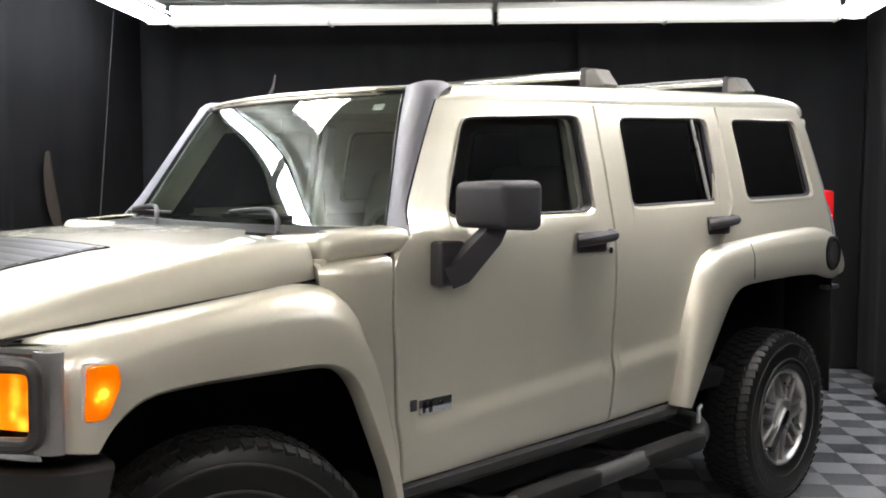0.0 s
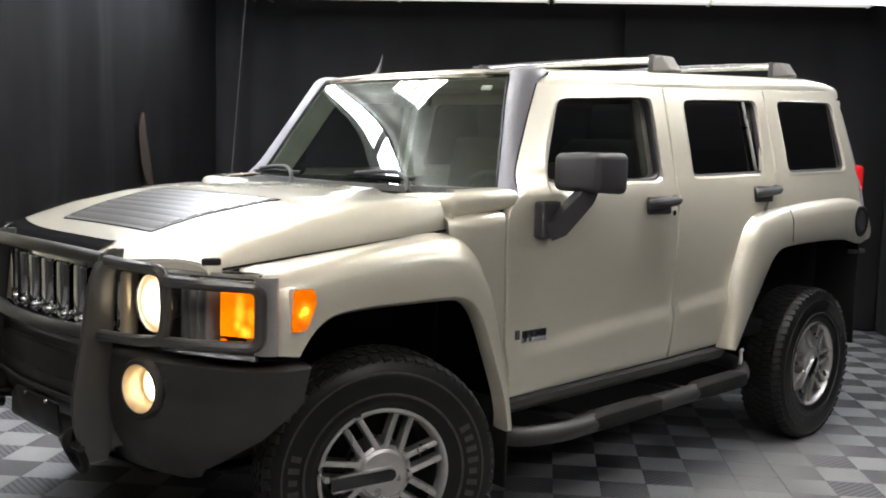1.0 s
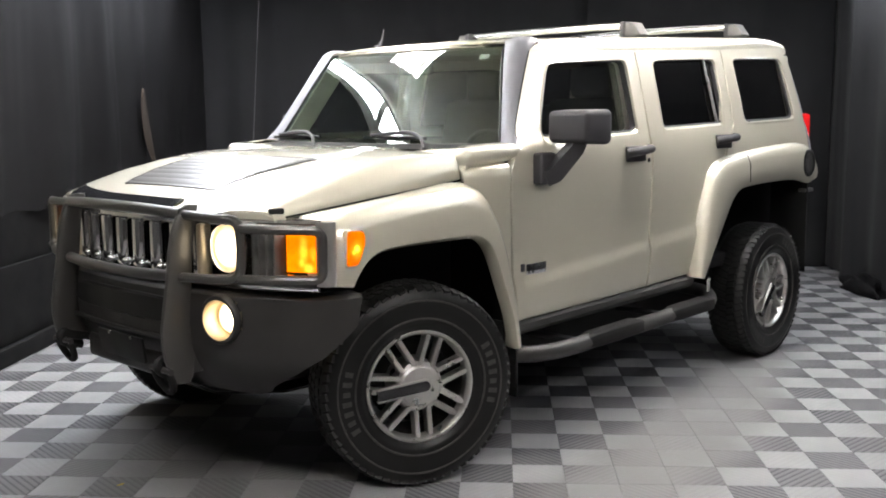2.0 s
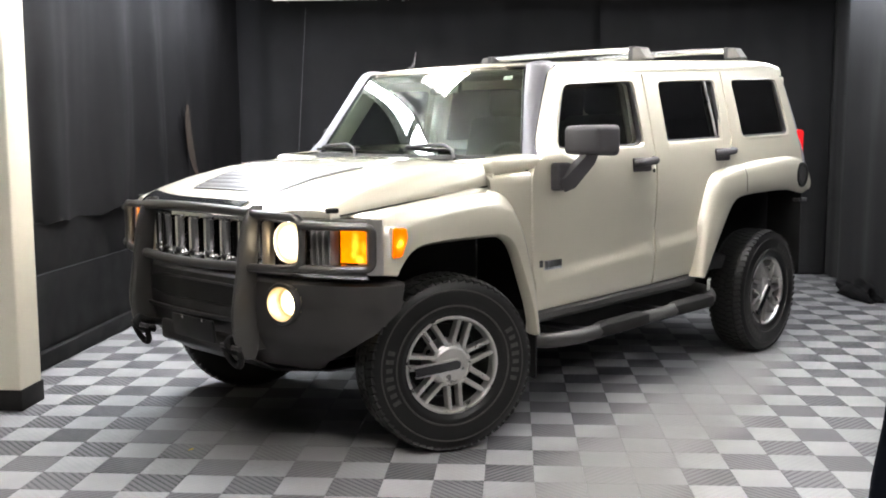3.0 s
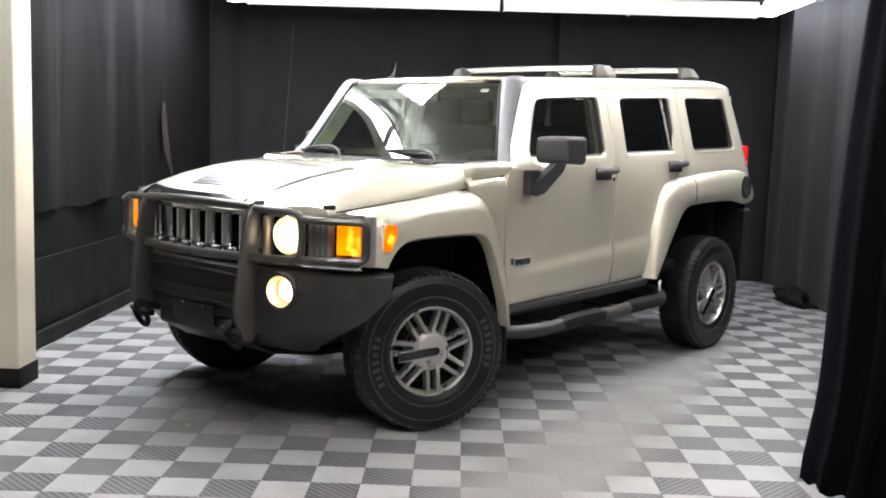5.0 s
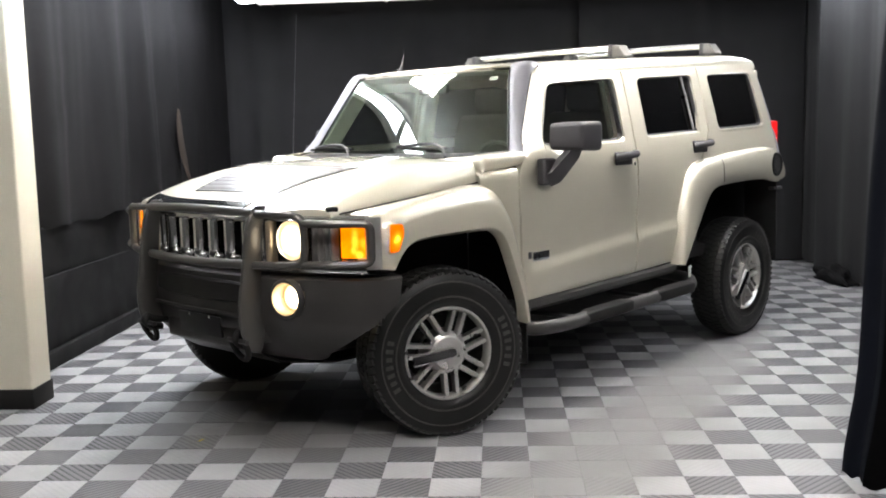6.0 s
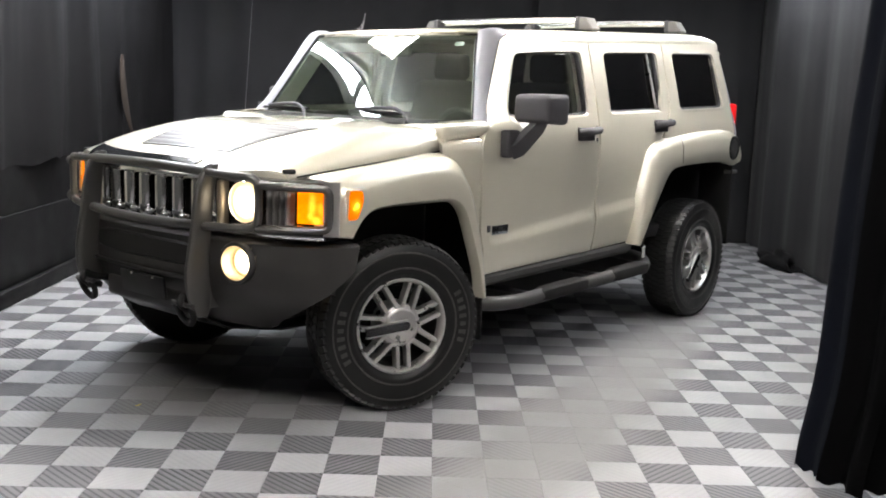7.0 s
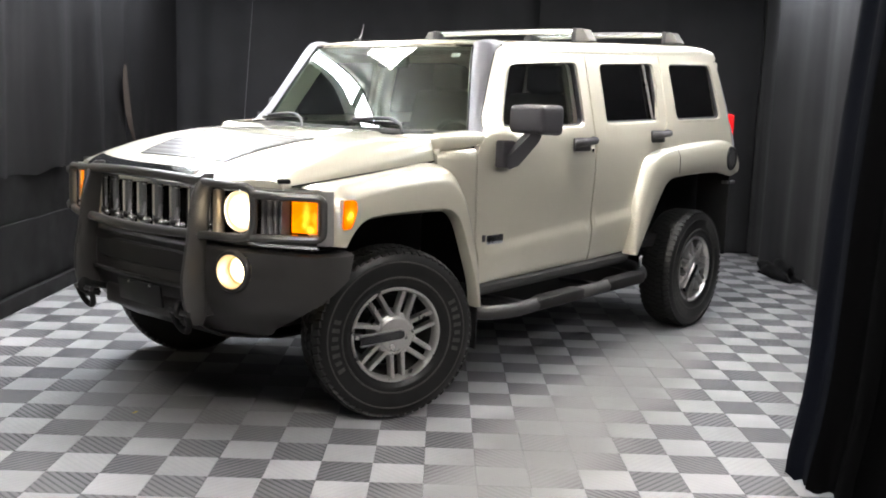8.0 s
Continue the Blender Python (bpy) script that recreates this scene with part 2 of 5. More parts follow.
def tile_material(name, light, dark, slot, relief):
    """Moulded floor tile: diagonal ribs with dark slots between them, one random tone a tile, scuffs."""
    m = bpy.data.materials.new(name)
    m.use_nodes = True
    nt, N = m.node_tree, m.node_tree.nodes
    b = N["Principled BSDF"]
    co = N.new("ShaderNodeTexCoord")
    wave = N.new("ShaderNodeTexWave")
    wave.wave_type, wave.bands_direction = "BANDS", "DIAGONAL"
    wave.inputs["Scale"].default_value = 16.5
    wave.inputs["Distortion"].default_value = 0.0
    flat = N.new("ShaderNodeVectorMath")
    flat.operation = "MULTIPLY"
    flat.inputs[1].default_value = (1, 1, 0)
    nt.links.new(co.outputs["Object"], flat.inputs[0])
    nt.links.new(flat.outputs[0], wave.inputs["Vector"])
    step = N.new("ShaderNodeMapRange")
    step.inputs["From Min"].default_value, step.inputs["From Max"].default_value = 0.10, 0.45
    nt.links.new(wave.outputs["Fac"], step.inputs["Value"])
    scuff = N.new("ShaderNodeTexNoise")
    scuff.inputs["Scale"].default_value = 2.6
    scuff.inputs["Detail"].default_value = 6
    nt.links.new(co.outputs["Object"], scuff.inputs["Vector"])
    grain = N.new("ShaderNodeTexNoise")
    grain.inputs["Scale"].default_value = 60
    nt.links.new(co.outputs["Object"], grain.inputs["Vector"])
    mix = N.new("ShaderNodeMix")
    mix.data_type = "RGBA"
    mix.inputs[6].default_value, mix.inputs[7].default_value = (*slot, 1), (*light, 1)
    nt.links.new(step.outputs["Result"], mix.inputs[0])
    dust = N.new("ShaderNodeMix")
    dust.data_type = "RGBA"
    dust.inputs[7].default_value = (*dark, 1)
    nt.links.new(mix.outputs[2], dust.inputs[6])
    dr = N.new("ShaderNodeMapRange")
    dr.inputs["From Min"].default_value, dr.inputs["From Max"].default_value = 0.42, 0.78
    dr.inputs["To Max"].default_value = 0.45
    nt.links.new(scuff.outputs["Fac"], dr.inputs["Value"])
    nt.links.new(dr.outputs["Result"], dust.inputs[0])
    info = N.new("ShaderNodeNewGeometry")
    obinfo = N.new("ShaderNodeObjectInfo")
    rnd = N.new("ShaderNodeMath")
    rnd.operation = "ADD"
    nt.links.new(info.outputs["Random Per Island"], rnd.inputs[0])
    nt.links.new(obinfo.outputs["Random"], rnd.inputs[1])
    fr = N.new("ShaderNodeMath")
    fr.operation = "FRACT"
    nt.links.new(rnd.outputs[0], fr.inputs[0])
    tone = N.new("ShaderNodeMapRange")
    tone.inputs["To Min"].default_value, tone.inputs["To Max"].default_value = 0.90, 1.10
    nt.links.new(fr.outputs[0], tone.inputs["Value"])
    # pale dust worn into the tiles along a driven track
    geo = info
    sep = N.new("ShaderNodeSeparateXYZ")
    nt.links.new(geo.outputs["Position"], sep.inputs[0])
    wob = N.new("ShaderNodeTexNoise")
    wob.inputs["Scale"].default_value = 1.7
    wob.inputs["Detail"].default_value = 4
    nt.links.new(geo.outputs["Position"], wob.inputs["Vector"])

    def calc(op, a, b):
        n = N.new("ShaderNodeMath")
        n.operation = op
        for k, v in enumerate((a, b)):
            if isinstance(v, (int, float)):
                n.inputs[k].default_value = v
            else:
                nt.links.new(v, n.inputs[k])
        return n.outputs[0]

    mid = calc("ADD", calc("MULTIPLY", sep.outputs[1], 0.46), 0.42)
    off = calc("ABSOLUTE", calc("SUBTRACT", sep.outputs[0], mid), 0)
    off = calc("ADD", off, calc("MULTIPLY", calc("SUBTRACT", wob.outputs[0], 0.5), 0.5))
    band = N.new("ShaderNodeMapRange")
    band.interpolation_type = "SMOOTHSTEP"
    band.inputs["From Min"].default_value, band.inputs["From Max"].default_value = 0.46, 0.10
    band.inputs["To Max"].default_value = 0.93
    nt.links.new(off, band.inputs["Value"])
    ends = N.new("ShaderNodeMapRange")
    ends.interpolation_type = "SMOOTHSTEP"
    ends.inputs["From Min"].default_value, ends.inputs["From Max"].default_value = 3.9, 2.8
    nt.links.new(sep.outputs[1], ends.inputs["Value"])
    pale = N.new("ShaderNodeMix")
    pale.data_type = "RGBA"
    pale.inputs[7].default_value = (0.205, 0.205, 0.208, 1)
    nt.links.new(calc("MULTIPLY", band.outputs["Result"], ends.outputs["Result"]), pale.inputs[0])
    nt.links.new(dust.outputs[2], pale.inputs[6])
    # dark floor dirt with the car's shadow painted in, before its front
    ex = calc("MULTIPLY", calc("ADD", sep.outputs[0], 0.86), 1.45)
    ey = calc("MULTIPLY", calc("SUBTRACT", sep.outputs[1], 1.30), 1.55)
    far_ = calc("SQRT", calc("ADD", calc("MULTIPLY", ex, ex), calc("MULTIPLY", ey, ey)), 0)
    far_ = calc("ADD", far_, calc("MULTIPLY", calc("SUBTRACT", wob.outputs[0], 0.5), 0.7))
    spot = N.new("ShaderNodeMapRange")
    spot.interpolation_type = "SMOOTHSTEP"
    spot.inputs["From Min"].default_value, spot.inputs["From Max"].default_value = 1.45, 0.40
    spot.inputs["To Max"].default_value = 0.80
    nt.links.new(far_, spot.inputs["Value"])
    grime_shade = N.new("ShaderNodeMix")
    grime_shade.data_type = "RGBA"
    grime_shade.inputs[7].default_value = (0.100, 0.098, 0.097, 1)
    nt.links.new(spot.outputs["Result"], grime_shade.inputs[0])
    nt.links.new(pale.outputs[2], grime_shade.inputs[6])
    sc = N.new("ShaderNodeVectorMath")
    sc.operation = "SCALE"
    nt.links.new(grime_shade.outputs[2], sc.inputs[0])
    nt.links.new(tone.outputs["Result"], sc.inputs["Scale"])
    nt.links.new(sc.outputs["Vector"], b.inputs["Base Color"])
    rr = N.new("ShaderNodeMapRange")
    rr.inputs["To Min"].default_value, rr.inputs["To Max"].default_value = 0.30, 0.55
    nt.links.new(scuff.outputs["Fac"], rr.inputs["Value"])
    nt.links.new(rr.outputs["Result"], b.inputs["Roughness"])
    bp = N.new("ShaderNodeBump")
    bp.inputs["Strength"].default_value = relief
    bp.inputs["Distance"].default_value = 0.002
    nt.links.new(wave.outputs["Fac"], bp.inputs["Height"])
    nt.links.new(bp.outputs["Normal"], b.inputs["Normal"])
    return m


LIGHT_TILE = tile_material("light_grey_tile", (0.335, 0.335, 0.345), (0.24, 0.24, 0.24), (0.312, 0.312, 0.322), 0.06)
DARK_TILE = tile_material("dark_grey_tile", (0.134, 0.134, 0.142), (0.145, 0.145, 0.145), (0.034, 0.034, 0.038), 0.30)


# ---- mesh helpers ----
def V(*a):
    return Vector(a)


def part(name, bm, material, parent=None, label="", smooth=35, loc=None):
    me = bpy.data.meshes.new(name)
    bm.normal_update()
    bm.to_mesh(me)
    bm.free()
    me.materials.append(material)
    if smooth:
        me.shade_smooth()
        me.set_sharp_from_angle(angle=radians(smooth))
    ob = new(name, me)
    if loc is not None:
        ob.matrix_basis = loc
    if parent is not None:
        ob.parent = parent
    if label:
        tagged(ob, label)
    return ob


def thing(name, label, category, m=None, group="", kind=""):
    ob = new(name)
    ob.empty_display_size = 0.2
    if m is not None:
        ob.matrix_basis = m
    return tagged(ob, label, category, group, kind)


def shell(rows, d, closed=False):
    """A curved sheet through rows of points, with thickness d (a vector, or a function of the point)."""
    bm = bmesh.new()
    off = d if callable(d) else (lambda p: d)
    f = [[bm.verts.new(p) for p in r] for r in rows]
    k = [[bm.verts.new(p + off(p)) for p in r] for r in rows]
    n, m = len(rows), len(rows[0])
    cols = m if closed else m - 1
    for i in range(n - 1):
        for j in range(cols):
            q = (j + 1) % m
            bm.faces.new((f[i][j], f[i][q], f[i + 1][q], f[i + 1][j]))
            bm.faces.new((k[i][j], k[i + 1][j], k[i + 1][q], k[i][q]))
    for j in range(cols):
        q = (j + 1) % m
        bm.faces.new((f[0][j], k[0][j], k[0][q], f[0][q]))
        bm.faces.new((f[-1][j], f[-1][q], k[-1][q], k[-1][j]))
    if not closed:
        for i in range(n - 1):
            bm.faces.new((f[i][0], f[i + 1][0], k[i + 1][0], k[i][0]))
            bm.faces.new((f[i][-1], k[i][-1], k[i + 1][-1], f[i + 1][-1]))
    bmesh.ops.recalc_face_normals(bm, faces=bm.faces)
    return bm


def box(cx, cy, cz, sx, sy, sz, bevel=0.0, seg=2, bm=None, m=None):
    own = bmesh.new()
    bmesh.ops.create_cube(own, size=1)
    bmesh.ops.scale(own, vec=(sx, sy, sz), verts=own.verts)
    if bevel:
        bmesh.ops.bevel(own, geom=own.edges[:], offset=bevel, segments=seg, affect="EDGES", profile=0.5)
    bmesh.ops.transform(own, matrix=Matrix.Translation((cx, cy, cz)) @ (m or Matrix()), verts=own.verts)
    if bm is None:
        return own
    join(bm, own)
    return bm


def join(bm, other):
    me = bpy.data.meshes.new("tmp")
    other.to_mesh(me)
    other.free()
    bm.from_mesh(me)
    bpy.data.meshes.remove(me)
    return bm


def round_path(pts, r=0.06, seg=5):
    """A polyline whose corners are rounded."""
    pts = [Vector(p) for p in pts]
    out = [pts[0]]
    for a, b, c in zip(pts, pts[1:], pts[2:]):
        u, w = (a - b), (c - b)
        k = min(r, u.length * 0.45, w.length * 0.45)
        p, q = b + u.normalized() * k, b + w.normalized() * k
        for i in range(seg + 1):
            t = i / seg
            out.append(p * (1 - t) ** 2 + b * 2 * t * (1 - t) + q * t * t)
    out.append(pts[-1])
    return out


def tube(pts, r, seg=12, closed=False, flat=1.0, bm=None):
    """A pipe along points; r is a number or one radius a point."""
    own = bm or bmesh.new()
    pts = [Vector(p) for p in pts]
    n = len(pts)
    rings = []
    side = None
    for i, p in enumerate(pts):
        a = pts[i - 1] if i or closed else p
        c = pts[(i + 1) % n] if i < n - 1 or closed else p
        t = (c - a).normalized()
        if side is None:
            side = t.orthogonal().normalized()
        side = (side - t * side.dot(t)).normalized()
        up = t.cross(side)
        rad = r[i] if isinstance(r, (list, tuple)) else r
        rings.append([own.verts.new(p + (side * math.cos(2 * math.pi * k / seg) + up * math.sin(2 * math.pi * k / seg) * flat) * rad) for k in range(seg)])
    for i in range(n if closed else n - 1):
        x, y = rings[i], rings[(i + 1) % n]
        for k in range(seg):
            own.faces.new((x[k], x[(k + 1) % seg], y[(k + 1) % seg], y[k]))
    if not closed:
        own.faces.new(rings[0][::-1])
        own.faces.new(rings[-1])
    return own


def lathe(profile, seg=48, axis="Y"):
    """Turns (radius, along) points round the axis; closed where the radius is 0 or the profile is closed."""
    bm = bmesh.new()
    rings = []
    for r, a in profile:
        if r < 1e-6:
            rings.append([bm.verts.new((0, a, 0))])
        else:
            rings.append([bm.verts.new((r * math.cos(2 * math.pi * k / seg), a, r * math.sin(2 * math.pi * k / seg))) for k in range(seg)])
    for x, y in zip(rings, rings[1:]):
        for k in range(seg):
            q = (k + 1) % seg
            if len(x) == 1:
                bm.faces.new((x[0], y[k], y[q]))
            elif len(y) == 1:
                bm.faces.new((x[k], x[q], y[0]))
            else:
                bm.faces.new((x[k], x[q], y[q], y[k]))
    bmesh.ops.recalc_face_normals(bm, faces=bm.faces)
    return bm


def resample(poly, n):
    poly = [Vector(p) for p in poly]
    d = [0.0]
    for a, b in zip(poly, poly[1:]):
        d.append(d[-1] + (b - a).length)
    out = []
    for i in range(n + 1):
        s = d[-1] * i / n
        k = max(j for j in range(len(d)) if d[j] <= s + 1e-9)
        k = min(k, len(poly) - 2)
        t = (s - d[k]) / max(1e-9, d[k + 1] - d[k])
        out.append(poly[k].lerp(poly[k + 1], t))
    return out


def relax(loop, k, closed=True):
    for _ in range(k):
        n = len(loop)
        loop = [loop[i] if not closed and i in (0, n - 1) else (loop[i - 1] + loop[i] * 2 + loop[(i + 1) % n]) / 4 for i in range(n)]
    return loop


def loop4(sides, n, k):
    pts = []
    for s in sides:
        pts += resample([(x, 0, z) for x, z in s], n)[:-1]
    return relax(pts, k)


# ---- the setting ----
X0, X1, YB, ZC = -2.52, 3.42, 6.80, 2.88      # left drape, right drape, back drape, ceiling
HX0, HX1, HY0 = -5.0, 5.6, -7.2               # the hall in front of the bay


def slab(name, x0, x1, y0, y1, z0, z1, material, label, category="wall"):
    return tagged(part(name, box((x0 + x1) / 2, (y0 + y1) / 2, (z0 + z1) / 2, x1 - x0, y1 - y0, z1 - z0, 0.004), material), label, category, kind="structure")


slab("wall_north", X0 - 0.5, X1 + 0.5, YB + 0.25, YB + 0.40, 0, ZC, WALL, "plain grey wall behind the black drapes")
slab("wall_west_bay", X0 - 0.30, X0 - 0.18, 1.74, YB + 0.25, 0, ZC, TAN, "tan board wall behind the black drape")
slab("wall_east_bay", X1 + 0.18, X1 + 0.30, 0.2, YB + 0.25, 0, ZC, WALL, "plain grey wall behind the black drape")
slab("wall_west", HX0 - 0.15, HX0, HY0, 1.6, 0, ZC, WALL, "plain grey wall of the hall")
slab("wall_west_return", HX0 - 0.15, -2.72, 1.6, 1.74, 0, ZC, CREAM, "cream wall beside the cream post")
slab("wall_east", HX1, HX1 + 0.15, HY0, 0.6, 0, ZC, WALL, "plain grey wall of the hall")
slab("wall_east_return", X1 + 0.30, HX1 + 0.15, 0.6, 0.74, 0, ZC, WALL, "plain grey wall beside the bay")
slab("wall_south", HX0 - 0.15, HX1 + 0.15, HY0 - 0.15, HY0, 0, ZC, WALL, "plain grey wall at the end of the hall")

# cream post with a black base
post = thing("column", "cream painted square post with a black rubber base", "column", pose(-2.45, 1.63, 0), kind="structure")
part("shaft", box(0, 0, ZC / 2, 0.52, 0.23, ZC, 0.012, 3), CREAM, post)
bm = box(0, 0, 0.055, 0.535, 0.245, 0.11, 0.006, 2)
part("base_trim", bm, BLACK, post, "black rubber base trim")

# ceiling: boards in a hung grid, one mesh
bm = bmesh.new()
gx, gy = 1.235, 0.61
GX0, GY0 = -1.615, 6.35
x = GX0 - gx * 3
lit_cells = []
while x < HX1:
    r = -22
    while GY0 + r * gy < YB + 0.3:
        y = GY0 + r * gy
        col = round((x - GX0) / gx)
        lit = col in (0, 2) and r in (-2, -7, -13)
        if lit:
            lit_cells.append((x, y))
        elif y > HY0 - 0.7:
            w, h = gx - 0.026, gy - 0.026
            vs = [bm.verts.new(p) for p in ((x + 0.013, y + 0.013, ZC + 0.006), (x + 0.013 + w, y + 0.013, ZC + 0.006), (x + 0.013 + w, y + 0.013 + h, ZC + 0.006), (x + 0.013, y + 0.013 + h, ZC + 0.006))]
            bm.faces.new(vs[::-1])
        r += 1
    x += gx
ret = bmesh.ops.extrude_face_region(bm, geom=bm.faces[:])
bmesh.ops.translate(bm, vec=(0, 0, 0.015), verts=[v for v in ret["geom"] if isinstance(v, bmesh.types.BMVert)])
bmesh.ops.recalc_face_normals(bm, faces=bm.faces)
tagged(part("ceiling", bm, CEIL, smooth=0), "off-white ceiling boards laid in a hung metal grid", "ceiling", kind="structure")
bm = bmesh.new()
xx = GX0 - gx * 3
while xx < HX1 + 0.1:
    box(xx, (HY0 + YB) / 2, ZC + 0.004, 0.026, YB - HY0 + 0.5, 0.02, 0, bm=bm)
    xx += gx
yy = GY0 - 21 * gy
while yy < YB + 0.3:
    box((HX0 + HX1) / 2, yy, ZC + 0.0045, HX1 - HX0 + 0.3, 0.024, 0.02, 0, bm=bm)
    yy += gy
tagged(part("ceiling_grid", bm, CEILBAR, smooth=0), "white metal bars of the hung ceiling", "ceiling grid", kind="structure")
slab("ceiling_deck", HX0 - 0.2, HX1 + 0.2, HY0 - 0.2, YB + 0.4, ZC + 0.10, ZC + 0.16, WALL, "plain deck above the hung ceiling", "ceiling")


def troffer(x, y):
    lit = y > -4
    t = thing("ceiling_panel_light", "lit white recessed fluorescent ceiling panel" if lit else "unlit white recessed ceiling panel", "ceiling light", pose(x + gx / 2, y + gy / 2, ZC), group="recessed ceiling lights")
    f = bmesh.new()
    w, h = gx - 0.03, gy - 0.03
    for cx, cy, sx, sy in ((0, h / 2 - 0.012, w, 0.024), (0, -h / 2 + 0.012, w, 0.024), (w / 2 - 0.012, 0, 0.024, h - 0.05), (-w / 2 + 0.012, 0, 0.024, h - 0.05)):
        box(cx, cy, 0.004, sx, sy, 0.03, 0.003, 1, bm=f)
    part("frame", f, ENAMEL, t)
    part("diffuser", box(0, 0, 0.010, w - 0.05, h - 0.05, 0.008), (PANELREAR if y > 4 else PANELLIT if y > -1 else PANELHALL) if lit else PANELOFF, t, "glowing prismatic diffuser" if lit else "dull prismatic diffuser", smooth=0)
    part("housing", box(0, 0, 0.06, w - 0.04, h - 0.04, 0.07), ENAMEL, t, smooth=0)


for x, y in lit_cells:
    troffer(x, y)


def strip(m, lit, label, glow=None):
    """An eight-foot surface fluorescent fitting, hung just under the ceiling."""
    t = thing("fluorescent_fitting", label, "strip light", m, group="eight-foot strip lights")
    L = 2.42
    part("housing", box(0, 0, 0.11, L, 0.12, 0.06, 0.006), ENAMEL, t)
    prof = [(-0.075, 0.085), (-0.078, 0.03), (-0.055, 0.004), (0, -0.004), (0.055, 0.004), (0.078, 0.03), (0.075, 0.085)]
    rows = [[V(x, y, z) for y, z in prof] for x in (-L / 2 + 0.01, -0.4, 0.4, L / 2 - 0.01)]
    part("lens", shell(rows, V(0, 0, 0.004)), (glow or TUBELIT) if lit else PANELOFF, t, "glowing wraparound lens" if lit else "unlit white wraparound lens")
    for s in (-1, 1):
        part("end_cap", box(s * (L / 2 - 0.006), 0, 0.045, 0.014, 0.165, 0.10, 0.006), ENAMEL, t)
    part("joint_band", box(0, 0, 0.041, 0.025 if glow is TUBEFAINT else 0.085, 0.162, 0.098, 0.004), ENAMEL, t)
    for s in (-0.8, 0.8):
        part("hanger", tube([(s, 0, 0.13), (s, 0, ZC - m.translation.z)], 0.006, 6), CEILBAR, t)
    return t


ZS = 2.655
for cx in (-0.70, 1.75):
    strip(pose(cx, 6.0, ZS - 0.015), True, "white fluorescent strip fitting at the back drape, faint glow added", TUBEFAINT)
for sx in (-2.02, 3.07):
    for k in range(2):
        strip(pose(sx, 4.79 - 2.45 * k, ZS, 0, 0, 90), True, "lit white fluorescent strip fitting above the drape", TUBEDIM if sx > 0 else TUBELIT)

# rail added to draw the dark line along the reflected strips
rail = thing("curtain_rail", "thin black rail added as a dark line beside strip lights", "curtain rail", pose(-1.895, 3.6, 2.70))
part("rail", tube([V(0, -2.6, 0), V(0, 3.0, 0)], 0.010, 8), RAILBLACK, rail)
for y in (-2.2, -0.4, 1.4, 2.8):
    part("rail_hanger", tube([V(0, y, 0), V(0, y, ZC - 2.70)], 0.004, 6), RAILBLACK, rail)


# drapes
def drape(name, path, z0, z1, material, label, depth=0.035, pitch=0.30, seed=0, hem=0.0, step=0.025, lean=0.0, mapping="structure"):
    """A hanging cloth along a path on the plan, with uneven folds that deepen downwards."""
    pts = []
    for a, b in zip(path, path[1:]):
        a, b = Vector((*a, 0)), Vector((*b, 0))
        n = max(2, int((b - a).length / step))
        pts += [a.lerp(b, i / n) for i in range(n)]
    pts.append(Vector((*path[-1], 0)))
    rows = []
    nz = 26
    for i in range(nz + 1):
        v = i / nz
        z = z1 + (z0 - z1) * v
        row = []
        s = 0.0
        for j, p in enumerate(pts):
            a, b = pts[max(0, j - 1)], pts[min(len(pts) - 1, j + 1)]
            t = (b - a).normalized()
            s += (p - pts[j - 1]).length if j else 0
            w = noise.noise(V(s * 0.9, seed, v * 0.5)) * 1.6
            f = math.sin(2 * math.pi * s / pitch + w * 3.0 + 0.35 * math.sin(3 * v + seed))
            f += 0.75 * noise.noise(V(s * 3.1, v * 0.8, seed + 7)) + 0.35 * noise.noise(V(s * 9.0, v * 2.0, seed + 3)) + 0.30 * noise.noise(V(s * 2.0 + v * 4.0, v * 7.0, seed + 11))
            amp = depth * (0.45 + 0.75 * v) * (0.6 + 0.8 * abs(noise.noise(V(s * 0.6, seed + 20, 0))))
            wave = hem * noise.noise(V(s * 1.3, seed + 30, 0)) * v ** 4
            q = p + V(t.y, -t.x, 0) * f * amp + V(lean * (z / 1.7) ** 2 - 0.9 * lean * math.exp(-(z / 0.30) ** 2), 0, 0)
            row.append(V(q.x, q.y, z + wave + (0.02 * abs(f) * v ** 6 if i == nz else 0)))
        rows.append(row)
    return tagged(part(name, shell(rows, V(0.002, 0.002, 0), False), material, smooth=60), label, "curtain", kind=mapping)


drape("drape_back", [(X0 + 0.05, YB - 0.02), (1.20, YB)], 0.006, ZC - 0.02, CURTAIN, "black cloth drape hanging across the back of the bay", 0.030, 0.42, 1)
drape("drape_back_overlap", [(1.16, YB - 0.09), (1.38, YB - 0.06), (X1, YB - 0.02)], 0.006, ZC - 0.02, CURTAIN, "second black cloth drape overlapping at a deep fold", 0.032, 0.40, 2)
drape("drape_left_far", [(X0 - 0.01, 5.00), (X0 + 0.01, 6.0), (X0 + 0.05, YB - 0.02)], 0.80, ZC - 0.02, VELVET, "black cloth drape along the bay's side wall", 0.022, 0.8, 3, 0.04)
drape("drape_left", [(-2.53, 1.78), (X0 + 0.02, 3.4), (X0 + 0.03, 5.14)], 0.86, ZC - 0.02, VELVET, "black cloth drape with a loose hem above black skirting boards", 0.038, 0.80, 4, 0.05)
